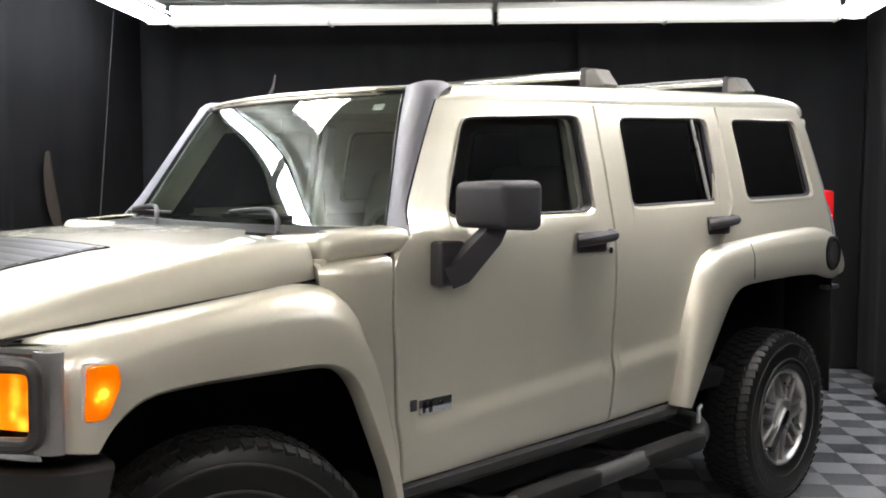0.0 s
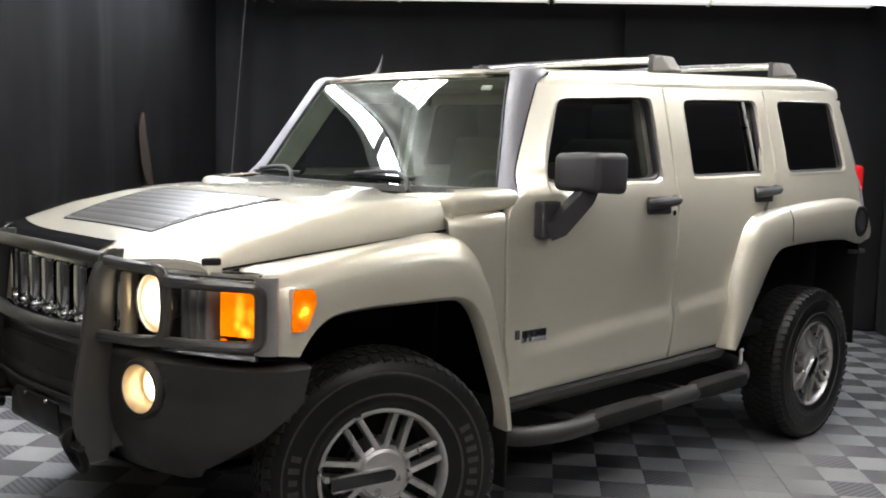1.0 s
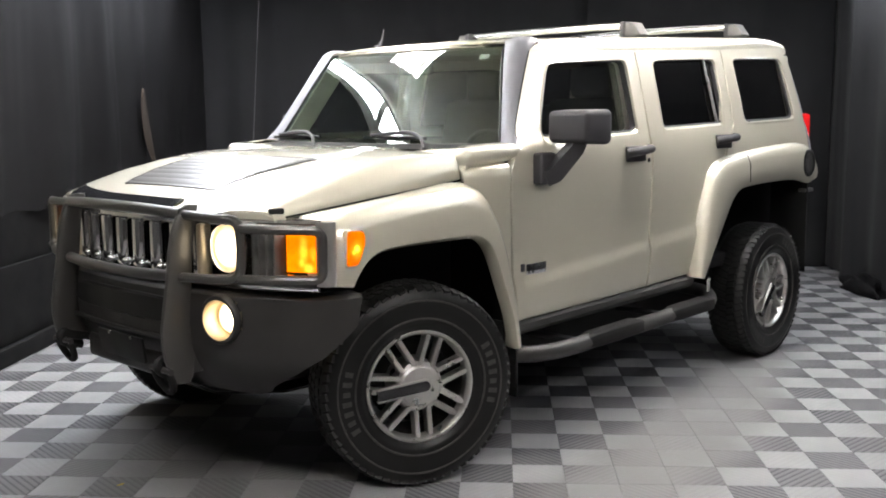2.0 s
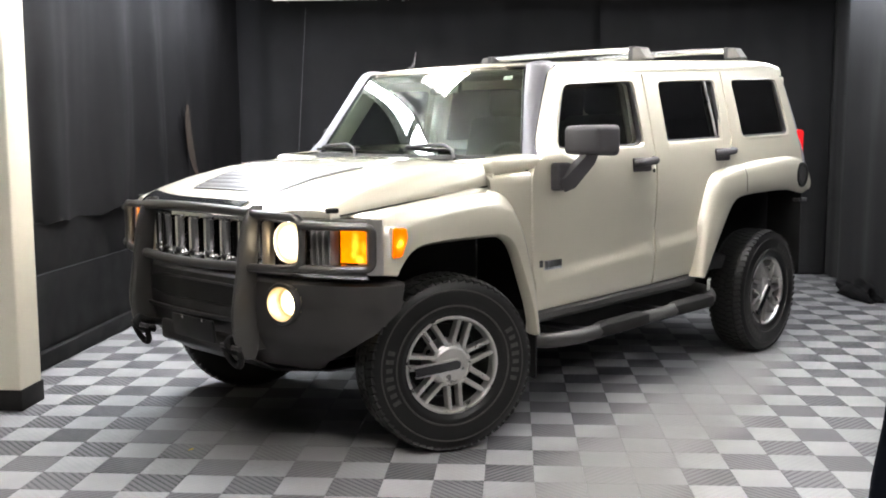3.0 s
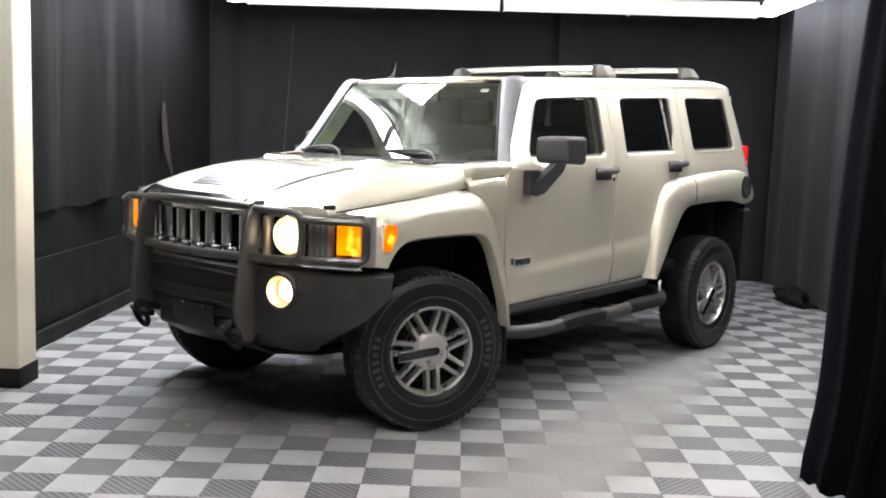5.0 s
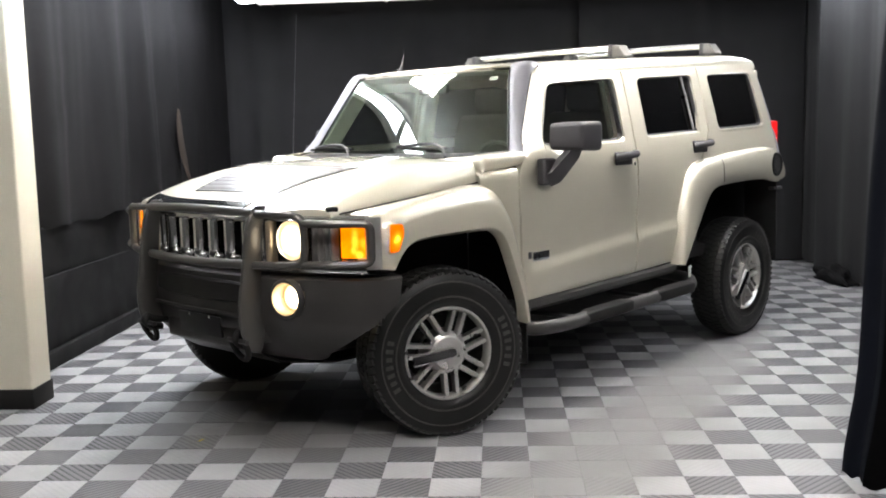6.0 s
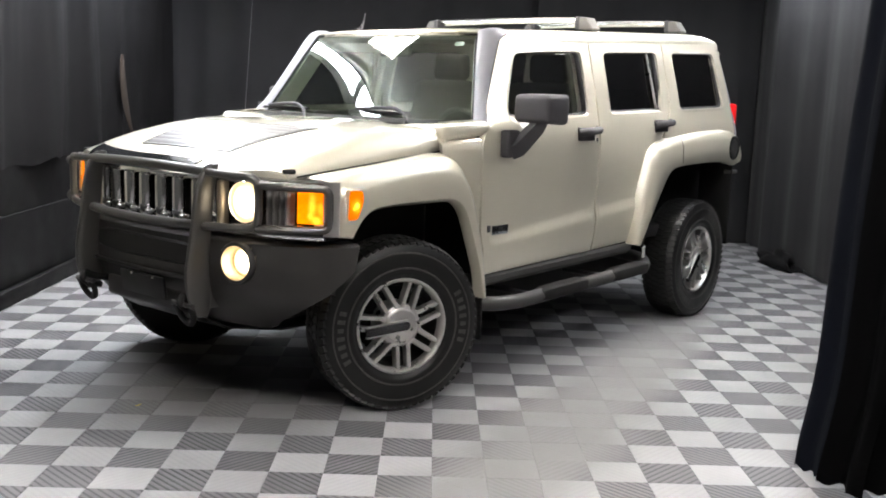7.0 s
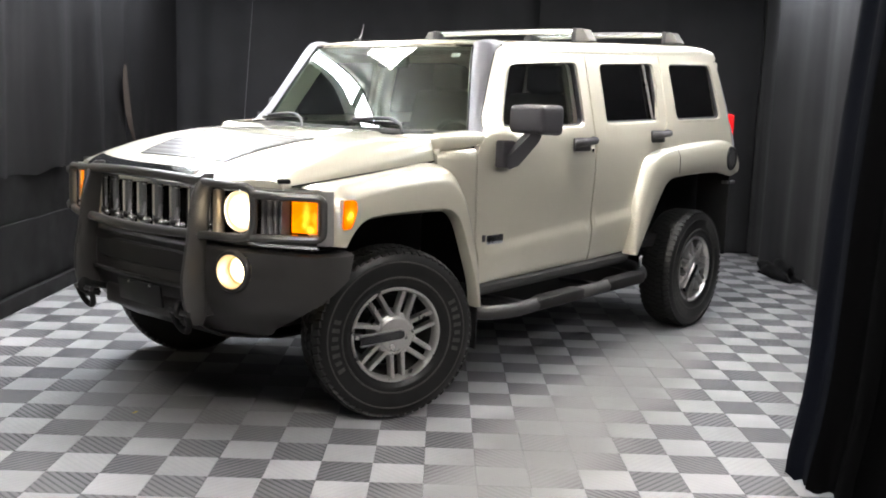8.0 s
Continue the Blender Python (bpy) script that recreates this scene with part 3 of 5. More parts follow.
drape("drape_right", [(X1, YB - 0.05), (X1 - 0.02, 6.40), (X1 - 0.04, 5.96), (X1 - 0.15, 5.87), (X1 - 0.09, 5.45), (X1 - 0.04, 4.95), (X1 - 0.03, 4.50), (X1, 3.6), (X1, 0.7)], 0.006, ZC - 0.02, CURTAIN, "black cloth drape along the bay's other side", 0.017, 0.7, 5)
drape("doorway_drape_edge", [(1.715, 0.42), (1.74, 0.30), (1.79, 0.22)], 0.01, ZC - 0.02, NAVY, "blue-black edge of a gathered doorway drape", 0.022, 0.12, 6, 0.0, 0.008, 0.065)
drape("doorway_drape", [(1.75, 0.22), (1.84, 0.06), (2.05, 0.16), (2.4, 0.10), (2.9, 0.24), (X1 + 0.25, 0.22)], 0.012, ZC - 0.02, DEEPVELVET, "gathered black cloth drape beside the bay's opening", 0.045, 0.17, 7, 0.03, 0.012, 0.065)

rows = []
for i in range(17):
    v = i / 16
    z = 1.00 + 0.66 * v
    y = 5.09 + 0.22 * (1 - v) ** 2.2 - 0.03 * v
    half_w = 0.014 + 0.085 * min(1, v * 2.4) ** 0.8 * (1 - 0.30 * v * v) * max(0.02, 1 - v ** 6) ** 0.7
    rows.append([V(X0 + 0.085 + dx, y + half_w * k, z) for k, dx in ((-1, 0.0), (-0.3, 0.012), (0.4, 0.008), (1, -0.01))])
tagged(part("drape_lining", shell(rows, V(-0.003, 0, 0)), LINING, smooth=60), "tan lining showing where two black drapes part", "curtain", kind="structure")
b = shell([[V(-0.014 + 0.028 * u, w * 0.008 * math.sin(math.pi * (0.08 + 0.84 * u)), 0.003 + 0.004 * u * u + 0.002 * abs(w)) for w in (-1, -0.5, 0, 0.5, 1)] for u in [k / 8 for k in range(9)]], V(0, 0, 0.0006))
bmesh.ops.transform(b, matrix=pose(-1.115, 0.933, 0, 0, 0, 40), verts=b.verts)
tagged(part("fallen_leaf", b, LEAF), "tiny dry yellow leaf lying on the tiles", "leaf")
b = bmesh.new()
bmesh.ops.create_icosphere(b, subdivisions=4, radius=1)
for v in b.verts:
    n = v.co.normalized()
    k = 1 + 0.5 * noise.noise(n * 1.7) + 0.10 * noise.noise(n * 4.0)
    v.co = V(n.x * 0.12 * k, n.y * 0.38 * k, max(0.0, n.z * 0.14 * k) + 0.004)
bmesh.ops.translate(b, vec=(X1 - 0.12, 5.45, 0), verts=b.verts)
tagged(part("fallen_cloth", b, VELVET, smooth=60), "black drape cloth bunched on the floor", "cloth")
# skirting boards on the left
bm = box(-2.54, 3.5, 0.34, 0.05, 3.5, 0.46, 0.006)
box(-2.555, 3.5, 0.72, 0.04, 3.5, 0.32, 0.006, bm=bm)
tagged(part("skirting_board", bm, SKIRT), "black painted boards below the drape", "skirting", kind="structure")
tagged(part("baseboard", box(-2.505, 3.5, 0.055, 0.05, 3.5, 0.11, 0.012), SKIRT), "glossy black baseboard on the tiled floor", "baseboard", kind="structure")


# ---- wheels ----
SUV = CAR
suv = thing("suv", "champagne off-road wagon with lit lamps and black brush guard", "car", SUV)
R, HW = 0.398, 0.132


def tyre_mesh():
    prof = [(0.205, -0.075), (0.222, -0.083), (0.255, -0.091), (0.30, -0.095), (0.345, -0.094), (0.372, -0.088), (0.386, -0.078), (0.392, -0.062),
            (0.393, 0.0), (0.392, 0.085), (0.386, 0.106), (0.372, 0.120), (0.350, 0.127), (0.345, 0.1295), (0.325, 0.1305), (0.30, 0.1315), (0.258, 0.126), (0.252, 0.1275), (0.244, 0.1265), (0.238, 0.122), (0.222, 0.114), (0.205, 0.10)]
    return lathe(prof, 96)


def tread_mesh():
    bm = bmesh.new()
    n = 64
    for k in range(n):
        a = 2 * math.pi * k / n
        for y0, y1, off in ((0.082, 0.122, 0.0), (-0.090, -0.058, 0.5), (0.030, 0.076, 0.3), (-0.014, 0.025, 0.7), (-0.053, -0.019, 0.1)):
            aa = a + off * 2 * math.pi / n
            sh = y1 > 0.1 or y0 < -0.08
            rot = Matrix.Rotation(-aa, 4, "Y")
            b = bmesh.new()
            bmesh.ops.create_cube(b, size=1)
            bmesh.ops.scale(b, vec=(0.014, y1 - y0, 0.027), verts=b.verts)
            tl = Matrix.Rotation(math.copysign(0.32, y0 + y1) if sh else 0, 4, "Z")
            bmesh.ops.transform(b, matrix=rot @ Matrix.Translation((0.390 if not sh else 0.382, (y0 + y1) / 2, 0)) @ tl @ Matrix.Rotation(0.25 * (1 if y0 > 0 else -1), 4, "X"), verts=b.verts)
            join(bm, b)
    return bm


def build_wheel():
    """A wheel on its own axis: outer face towards +Y, centre at the origin."""
    w = part("wheel", tyre_mesh(), RUBBER, None, "black all-terrain tyre on a grey alloy rim", 40)
    tagged(part("tread", tread_mesh(), TREAD, w, "chunky black tread blocks", 0), kind="stuff")
    # raised rings whose pale colour paints the sidewall's highlight
    for r in (0.268, 0.338):
        ring = lathe([(r - 0.0045, 0.126), (r - 0.003, 0.1318), (r + 0.003, 0.1314), (r + 0.0045, 0.126), (r - 0.0045, 0.126)], 72)
        part("sidewall_ring", ring, MARKS, w, "raised sidewall ring with a highlight in its pale colour" if r < 0.3 else "")
    # raised sidewall marks: plain blocks in two groups
    for base in (0.0, math.pi):
        for k in range(7):
            a = base + (k - 3) * 0.125
            hgt = (0.036, 0.030, 0.036, 0.036, 0.028, 0.036, 0.032)[k]
            b = box(0, 0, 0, hgt, 0.003, 0.019, 0.0008, 1)
            bmesh.ops.transform(b, matrix=Matrix.Rotation(-a, 4, "Y") @ Matrix.Translation((0.303, 0.1308, 0)), verts=b.verts)
            part("tyre_mark", b, MARKS, w, "dusty raised sidewall bar" if k == 0 else "", 0)
    # barrel and outer lip
    prof = [(0.212, 0.070), (0.213, 0.098), (0.222, 0.110), (0.219, 0.118), (0.211, 0.117), (0.204, 0.108), (0.200, 0.090), (0.198, 0.068), (0.212, 0.070)]
    part("rim", lathe(prof, 72), ALLOY, w, "grey cast alloy rim")
    part("barrel", lathe([(0.200, -0.068), (0.213, -0.072), (0.213, 0.068), (0.197, 0.067), (0.190, 0.04), (0.188, -0.064), (0.200, -0.068)], 48), BARREL, w, "dark inner barrel of the rim")
    part("brake_disc", lathe([(0, -0.01), (0.165, -0.01), (0.165, -0.03), (0, -0.03)], 40), BLACK, w, "dark brake disc")
    # centre
    part("hub_plate", lathe([(0, 0.102), (0.086, 0.102), (0.096, 0.095), (0.102, 0.075), (0.104, 0.0), (0, -0.01)], 48), ALLOY, w)
    part("hub_cap", lathe([(0, 0.114), (0.074, 0.112), (0.082, 0.106), (0.085, 0.094), (0, 0.094)], 48), ALLOY, w, "flat round grey hub cap")
    sp = bmesh.new()
    for k in range(7):
        a = 2 * math.pi * (k + 0.25) / 7
        for s in (-1, 1):
            b = bmesh.new()
            bmesh.ops.create_cube(b, size=1)
            bmesh.ops.scale(b, vec=(0.130, 0.044, 0.027), verts=b.verts)
            for v in b.verts:
                if v.co.y > 0:
                    v.co.z *= 0.62
            bmesh.ops.bevel(b, geom=b.edges[:], offset=0.004, segments=2, affect="EDGES")
            bmesh.ops.transform(b, matrix=Matrix.Rotation(-a, 4, "Y") @ Matrix.Translation((0.146, 0.086, s * 0.027)) @ Matrix.Rotation(-0.06, 4, "Z"), verts=b.verts)
            join(sp, b)
    part("spokes", sp, ALLOY, w, "seven pairs of cast spokes")
    for k in range(7):
        a = 2 * math.pi * (k + 0.75) / 7
        b = lathe([(0, 0.012), (0.006, 0.012), (0.008, 0.004), (0.008, 0), (0, 0)], 8)
        bmesh.ops.transform(b, matrix=Matrix.Rotation(-a, 4, "Y") @ Matrix.Translation((0.094, 0.094, 0)), verts=b.verts)
        part("bolt", b, ALLOY, w)
    # long slotted emblem: a plain bar with a bright border
    def stadium(w_, x0, x1, y0, y1):
        pts = [(-x0, -w_), (-x0, w_)] + [(-x1 - w_ * math.cos(t), w_ * math.sin(t)) for t in [math.pi / 2 - math.pi * i / 10 for i in range(11)]]
        b = bmesh.new()
        lo = [b.verts.new((x, y0, z)) for x, z in pts]
        hi = [b.verts.new((x, y1, z)) for x, z in pts]
        b.faces.new(lo)
        b.faces.new(hi[::-1])
        for i in range(len(pts)):
            q = (i + 1) % len(pts)
            b.faces.new((lo[i], hi[i], hi[q], lo[q]))
        bmesh.ops.recalc_face_normals(b, faces=b.faces)
        return b
    part("emblem_border", stadium(0.027, -0.176, 0.020, 0.100, 0.121), ALLOY, w, "bright border of the emblem bar", 30)
    part("emblem_bar", stadium(0.020, -0.178, 0.018, 0.105, 0.124), GLOSSBLACK, w, "gloss black emblem bar", 30)
    return w


wheel0 = build_wheel()
WZ = R - 0.006
spin = lambda a: Matrix.Rotation(radians(a), 4, "Y")
placings = [(Matrix.Translation((0.0, 0.715, WZ)) @ Matrix.Rotation(radians(-23), 4, "Z") @ Matrix.Translation((0, 0.085, 0)), 6),
            (Matrix.Translation((-2.842, 0.815, WZ)), 47),
            (Matrix.Translation((0.0, -0.715, WZ)) @ Matrix.Rotation(radians(157), 4, "Z") @ Matrix.Translation((0, 0.085, 0)), 30),
            (Matrix.Translation((-2.842, -0.815, WZ)) @ Matrix.Rotation(math.pi, 4, "Z"), 120)]
for i, (m, a) in enumerate(placings):
    w = wheel0 if i == 0 else copy_thing(wheel0, m)
    w.parent = suv
    w.matrix_basis = m @ spin(a)


# ---- bodywork: X forward from the front axle, Y to the driver's side, Z up ----
PZ = [0.40, 0.55, 0.60, 0.70, 0.752, 0.782, 0.85, 1.00, 1.15, 1.24, 1.29, 1.33, 1.50, 1.72, 1.80, 1.90]
PY = [0.865, 0.888, 0.898, 0.908, 0.909, 0.894, 0.895, 0.904, 0.905, 0.898, 0.890, 0.880, 0.843, 0.790, 0.765, 0.720]


def ysurf(z, x=-1.2):
    z = z - 0.075 * (-x - 1.2) * min(1, max(0, (1.15 - z) / 0.25))
    a, b = min(1, max(0, (x + 1.30) / 0.70)), min(1, max(0, (z - 1.285) / 0.42))
    c = min(1, max(0, (z - 1.245) / 0.13))
    inset = a ** 1.5 * (0.046 * c * c * (3 - 2 * c) + 0.078 * b)
    return -inset + sum(np.interp(z + o, PZ, PY) * k for o, k in ((-0.02, 0.2), (-0.01, 0.2), (0, 0.2), (0.01, 0.2), (0.02, 0.2)))


def roof_edge(x):
    return 1.700 + 0.052 * (-x - 0.72)


def onside(s, p, out=0.0):
    return V(p.x, s * (ysurf(p.z, p.x) + out), p.z)


def window_panel(name, s, outer, win, parent, label, extra=()):
    n = 20
    o, w = loop4(outer, n, 0), loop4(win, n, 3)
    loops = [[onside(s, p, -0.022) for p in o], [onside(s, p, -0.004) for p in o]]
    for t in [0.012, 0.05, 0.10, 0.14] + [0.17 + 0.0125 * k for k in range(15)] + [0.40, 0.46, 0.52, 0.58, 0.64, 0.70, 0.76, 0.82, 0.87, 0.91]:
        loops.append([onside(s, a.lerp(b, t)) for a, b in zip(o, w)])
    loops.append([onside(s, a.lerp(b, 0.95), 0.004) for a, b in zip(o, w)])
    loops.append([onside(s, a.lerp(b, 0.985), 0.001) for a, b in zip(o, w)])
    loops.append([onside(s, b, -0.012) for b in w])
    ob = part(name, shell(loops, V(0, -s * 0.012, 0), True), PAINT, parent, label, 32)
    c = sum(w, V(0, 0, 0)) / len(w)
    trim = [[onside(s, c.lerp(p, k), d) for p in w] for k, d in ((1.0, -0.010), (0.985, -0.008), (0.965, -0.010), (0.955, -0.022))]
    part("window_trim", shell(trim, V(0, -s * 0.012, 0), True), PLASTIC, ob, "dark grey rubber window trim")
    return ob, w, c


def pane(s, w, c, material, parent, name="window_pane", label="", out=-0.02):
    A = np.array([[1, p.x, p.z] for p in w])
    f = np.linalg.lstsq(A, np.array([ysurf(p.z, p.x) + out for p in w]), rcond=None)[0]
    f[1], f[2] = f[1] * 0.35, max(f[2], -0.215)
    f[0] = min(ysurf(p.z, p.x) + out - f[1] * p.x - f[2] * p.z for p in w)
    rows = [[V(q.x, s * (f[0] + f[1] * q.x + f[2] * q.z), q.z) for q in [c.lerp(p, k) for p in w]] for k in (0.965, 0.5, 0.01)]
    return part(name, shell(rows, V(0, -s * 0.004, 0), True), material, parent, label)


def side(s):
    tag = "driver's side" if s > 0 else "passenger side"
    fd = [[(-0.800, 1.709), (-1.545, 1.738)], [(-1.545, 1.738), (-1.545, 1.30), (-1.528, 0.575)], [(-1.528, 0.575), (-0.500, 0.556)],
          [(-0.500, 0.556), (-0.462, 1.08), (-0.467, 1.240), (-0.530, 1.247), (-0.545, 1.285), (-0.569, 1.330), (-0.800, 1.709)]]
    fw = [[(-0.892, 1.654), (-1.447, 1.687)], [(-1.447, 1.687), (-1.452, 1.343)], [(-1.452, 1.343), (-0.732, 1.330)], [(-0.732, 1.330), (-0.892, 1.654)]]
    ob, w, c = window_panel("front_door", s, fd, fw, suv, "champagne front door")
    pane(s, w, c, CLEAR, ob, label="clear door glass").visible_shadow = False
    handle(s, -1.395, 1.243, ob, True)
    rd = [[(-1.556, 1.738), (-2.430, 1.783)], [(-2.430, 1.783), (-2.425, 1.37), (-2.300, 1.225), (-2.15, 1.05), (-2.02, 0.85), (-1.955, 0.590)],
          [(-1.955, 0.590), (-1.540, 0.576)], [(-1.540, 0.576), (-1.556, 1.30), (-1.556, 1.738)]]
    rw = [[(-1.695, 1.693), (-2.335, 1.724)], [(-2.335, 1.724), (-2.340, 1.380)], [(-2.340, 1.380), (-1.695, 1.358)], [(-1.695, 1.358), (-1.695, 1.693)]]
    ob, w, c = window_panel("rear_door", s, rd, rw, suv, "champagne rear door")
    pane(s, w, c, TINT, ob, label="dark tinted door glass")
    bar = [onside(s, V(-2.235 - 0.03 * t, 0, 1.715 - 0.33 * t), -0.012) for t in [i / 6 for i in range(7)]]
    part("window_divider", tube(bar, 0.008, 8), ALLOY, ob, "thin pale grey window divider")
    handle(s, -2.275, 1.283, ob, False)
    qp = [[(-2.441, 1.784), (-3.235, 1.828)], [(-3.225, 1.824), (-3.275, 1.72), (-3.335, 1.42), (-3.365, 1.20)],
          [(-3.365, 1.20), (-2.305, 1.19)], [(-2.305, 1.19), (-2.315, 1.225), (-2.436, 1.37), (-2.441, 1.784)]]
    qw = [[(-2.545, 1.733), (-3.160, 1.758)], [(-3.160, 1.758), (-3.215, 1.403)], [(-3.215, 1.403), (-2.572, 1.383)], [(-2.572, 1.383), (-2.545, 1.733)]]
    ob, w, c = window_panel("quarter_panel", s, qp, qw, suv, "champagne rear quarter panel")
    pane(s, w, c, TINT, ob, label="dark tinted quarter glass", out=-0.012)
    # body frame behind the doors
    rows = [[V(x, s * (ysurf(roof_edge(x) - dz, x) - 0.016 - 0.10 * (dz < 0)), roof_edge(x) - dz) for x in (-0.80, -1.2, -1.6, -2.0, -2.45, -2.9, -3.2)] for dz in (-0.03, 0.0, 0.03, 0.055)]
    part("roof_rail", shell(rows, V(0, -s * 0.01, 0)), PAINT, suv, "champagne side roof rail")
    for x in (-1.550, -2.437):
        rows = [[V(x + dx, s * (ysurf(z) - 0.017), z) for dx in (-0.05, 0.05)] for z in [1.20 + 0.05 * i for i in range(12)]]
        part("door_pillar", shell(rows, V(0, -s * 0.008, 0)), PAINT, suv, "champagne door pillar")
    # rear corner
    n = 14
    edge = resample([(-3.230, 0, 1.824), (-3.280, 0, 1.72), (-3.340, 0, 1.42), (-3.370, 0, 1.20)], n)
    rows = []
    for k, (dx, dy) in enumerate(((0, 0), (-0.05, -0.008), (-0.10, -0.03), (-0.135, -0.07), (-0.15, -0.14))):
        rows.append([V(p.x + dx * (0.6 + 0.4 * (1.83 - p.z)), s * (ysurf(p.z) + dy), p.z) for p in edge])
    part("corner_panel", shell(rows, V(0.008, -s * 0.012, 0)), PILLAR, suv, "satin grey rear corner trim")
    # rear wheel flare
    out = resample([(-1.945, 0, 0.575), (-1.985, 0, 0.80), (-2.045, 0, 1.04), (-2.09, 0, 1.13), (-2.16, 0, 1.182), (-2.33, 0, 1.205), (-2.72, 0, 1.238), (-3.10, 0, 1.256), (-3.24, 0, 1.252), (-3.34, 0, 1.225), (-3.362, 0, 1.12)], 44)
    inn = resample([(-1.99, 0, 0.567), (-2.135, 0, 0.76), (-2.245, 0, 0.90), (-2.31, 0, 0.98), (-2.38, 0, 1.022), (-2.60, 0, 1.035), (-2.88, 0, 1.040), (-3.10, 0, 1.036), (-3.15, 0, 1.02), (-3.28, 0, 1.00), (-3.35, 0, 1.03)], 44)
    out, inn = relax(out, 2, False), relax(inn, 2, False)
    rows = [[V(p.x, s * (ysurf(p.z) - 0.004), p.z) for p in out]]
    for t, y in ((0.04, 0.925), (0.14, 0.952), (0.30, 0.962), (0.6, 0.966), (0.93, 0.962), (1.0, 0.950)):
        rows.append([V(*(a.lerp(b, t).x, s * y, a.lerp(b, t).z)) for a, b in zip(out, inn)])
    rows.append([V(b.x - 0.003, s * 0.915, b.z + 0.003) for b in inn])
    fl = part("rear_flare", shell(rows, V(0, -s * 0.01, 0)), PAINT, suv, "champagne rear wheel flare", 40)
    part("flare_seam", tube([V(-2.455, s * 0.945, 1.205), V(-2.46, s * 0.9655, 1.15), V(-2.462, s * 0.9670, 1.05)], 0.0018, 5), BLACK, fl, "dark panel seam")
    # round fuel filler
    m = Matrix.Translation((-3.228, s * 0.960, 1.128)) @ Matrix.Scale(s, 4, (0, 1, 0))
    b = lathe([(0.050, 0.002), (0.060, 0.010), (0.074, 0.011), (0.082, 0.006), (0.084, -0.02), (0.050, -0.02), (0.050, 0.002)], 32)
    bmesh.ops.transform(b, matrix=m, verts=b.verts)
    cap = part("fuel_filler", b, RUBBER, fl, "round black fuel filler")
    b = lathe([(0, 0.006), (0.040, 0.006), (0.048, 0.009), (0.054, 0.006), (0.055, -0.02), (0, -0.02)], 32)
    bmesh.ops.transform(b, matrix=m, verts=b.verts)
    part("filler_cap", b, STEPTUBE, suv, "dark grey recessed filler cap")
    # rocker panel
    rows = []
    for x in [-0.50 - 1.50 * i / 14 for i in range(15)]:
        z = 0.548 + 0.018 * (-x - 0.5)
        rows.append([V(x, s * y, z + dz) for y, dz in ((0.885, 0.002), (0.893, -0.012), (0.888, -0.04), (0.865, -0.062), (0.80, -0.072))])
    part("rocker_panel", shell(rows, V(0, -s * 0.01, 0.004)), STEP, suv, "dark grey sill panel")
    # front fender: flare band
    arch = resample([(0.455, 0, 0.835), (0.425, 0, 0.88), (0.385, 0, 0.915), (0.33, 0, 0.945), (0.18, 0, 0.952), (-0.04, 0, 0.952), (-0.185, 0, 0.952), (-0.25, 0, 0.930), (-0.295, 0, 0.875), (-0.345, 0, 0.76), (-0.415, 0, 0.595), (-0.445, 0, 0.46)], 40)
    ridge = resample([(0.543, 0, 0.848), (0.544, 0, 0.95), (0.540, 0, 1.03), (0.515, 0, 1.056), (0.40, 0, 1.076), (0.18, 0, 1.110), (-0.06, 0, 1.128), (-0.185, 0, 1.126), (-0.27, 0, 1.09), (-0.33, 0, 1.02), (-0.385, 0, 0.90), (-0.440, 0, 0.70), (-0.478, 0, 0.46)], 40)
    arch, ridge = relax(arch, 2, False), relax(ridge, 2, False)
    rows = [[V(p.x, s * 0.905, p.z + 0.003) for p in arch]]
    for t, y in ((0.0, 0.945), (0.06, 0.957), (0.35, 0.960), (0.70, 0.955), (0.88, 0.945), (1.0, 0.925)):
        rows.append([V(a.lerp(b, t).x, s * (y if b.x < 0.5 else y - 0.01 * t), a.lerp(b, t).z) for a, b in zip(arch, ridge)])
    # top of the fender and the flat behind the wheel
    top = resample([(0.545, 0.85, 0.848), (0.560, 0.84, 0.95), (0.575, 0.80, 1.05), (0.580, 0.775, 1.078), (0.45, 0.775, 1.090), (0.20, 0.795, 1.118), (-0.05, 0.81, 1.148), (-0.19, 0.818, 1.165),
                    (-0.265, 0.862, 1.148), (-0.335, 0.880, 1.075), (-0.385, 0.882, 0.98), (-0.430, 0.880, 0.84), (-0.478, 0.872, 0.62), (-0.497, 0.865, 0.46)], 40)
    top = relax(top, 1, False)
    for t, lift in ((0.12, 0.010), (0.3, 0.014), (0.55, 0.012), (0.8, 0.006), (1.0, 0.0)):
        r = []
        for a, b, i in zip(rows[6], top, range(99)):
            p = V(a.x, abs(a.y), a.z).lerp(b, t)
            r.append(V(p.x, s * p.y, p.z + (lift if b.z > 1.08 else 0)))
        rows.append(r)
    rows.append([V(p.x, s * (p.y - 0.01), p.z - 0.035) for p in top])
    fe = part("front_fender", shell(rows, V(0, -s * 0.008, -0.004)), PAINT, suv, "champagne front fender with a wheel flare", 45)
    rows = []
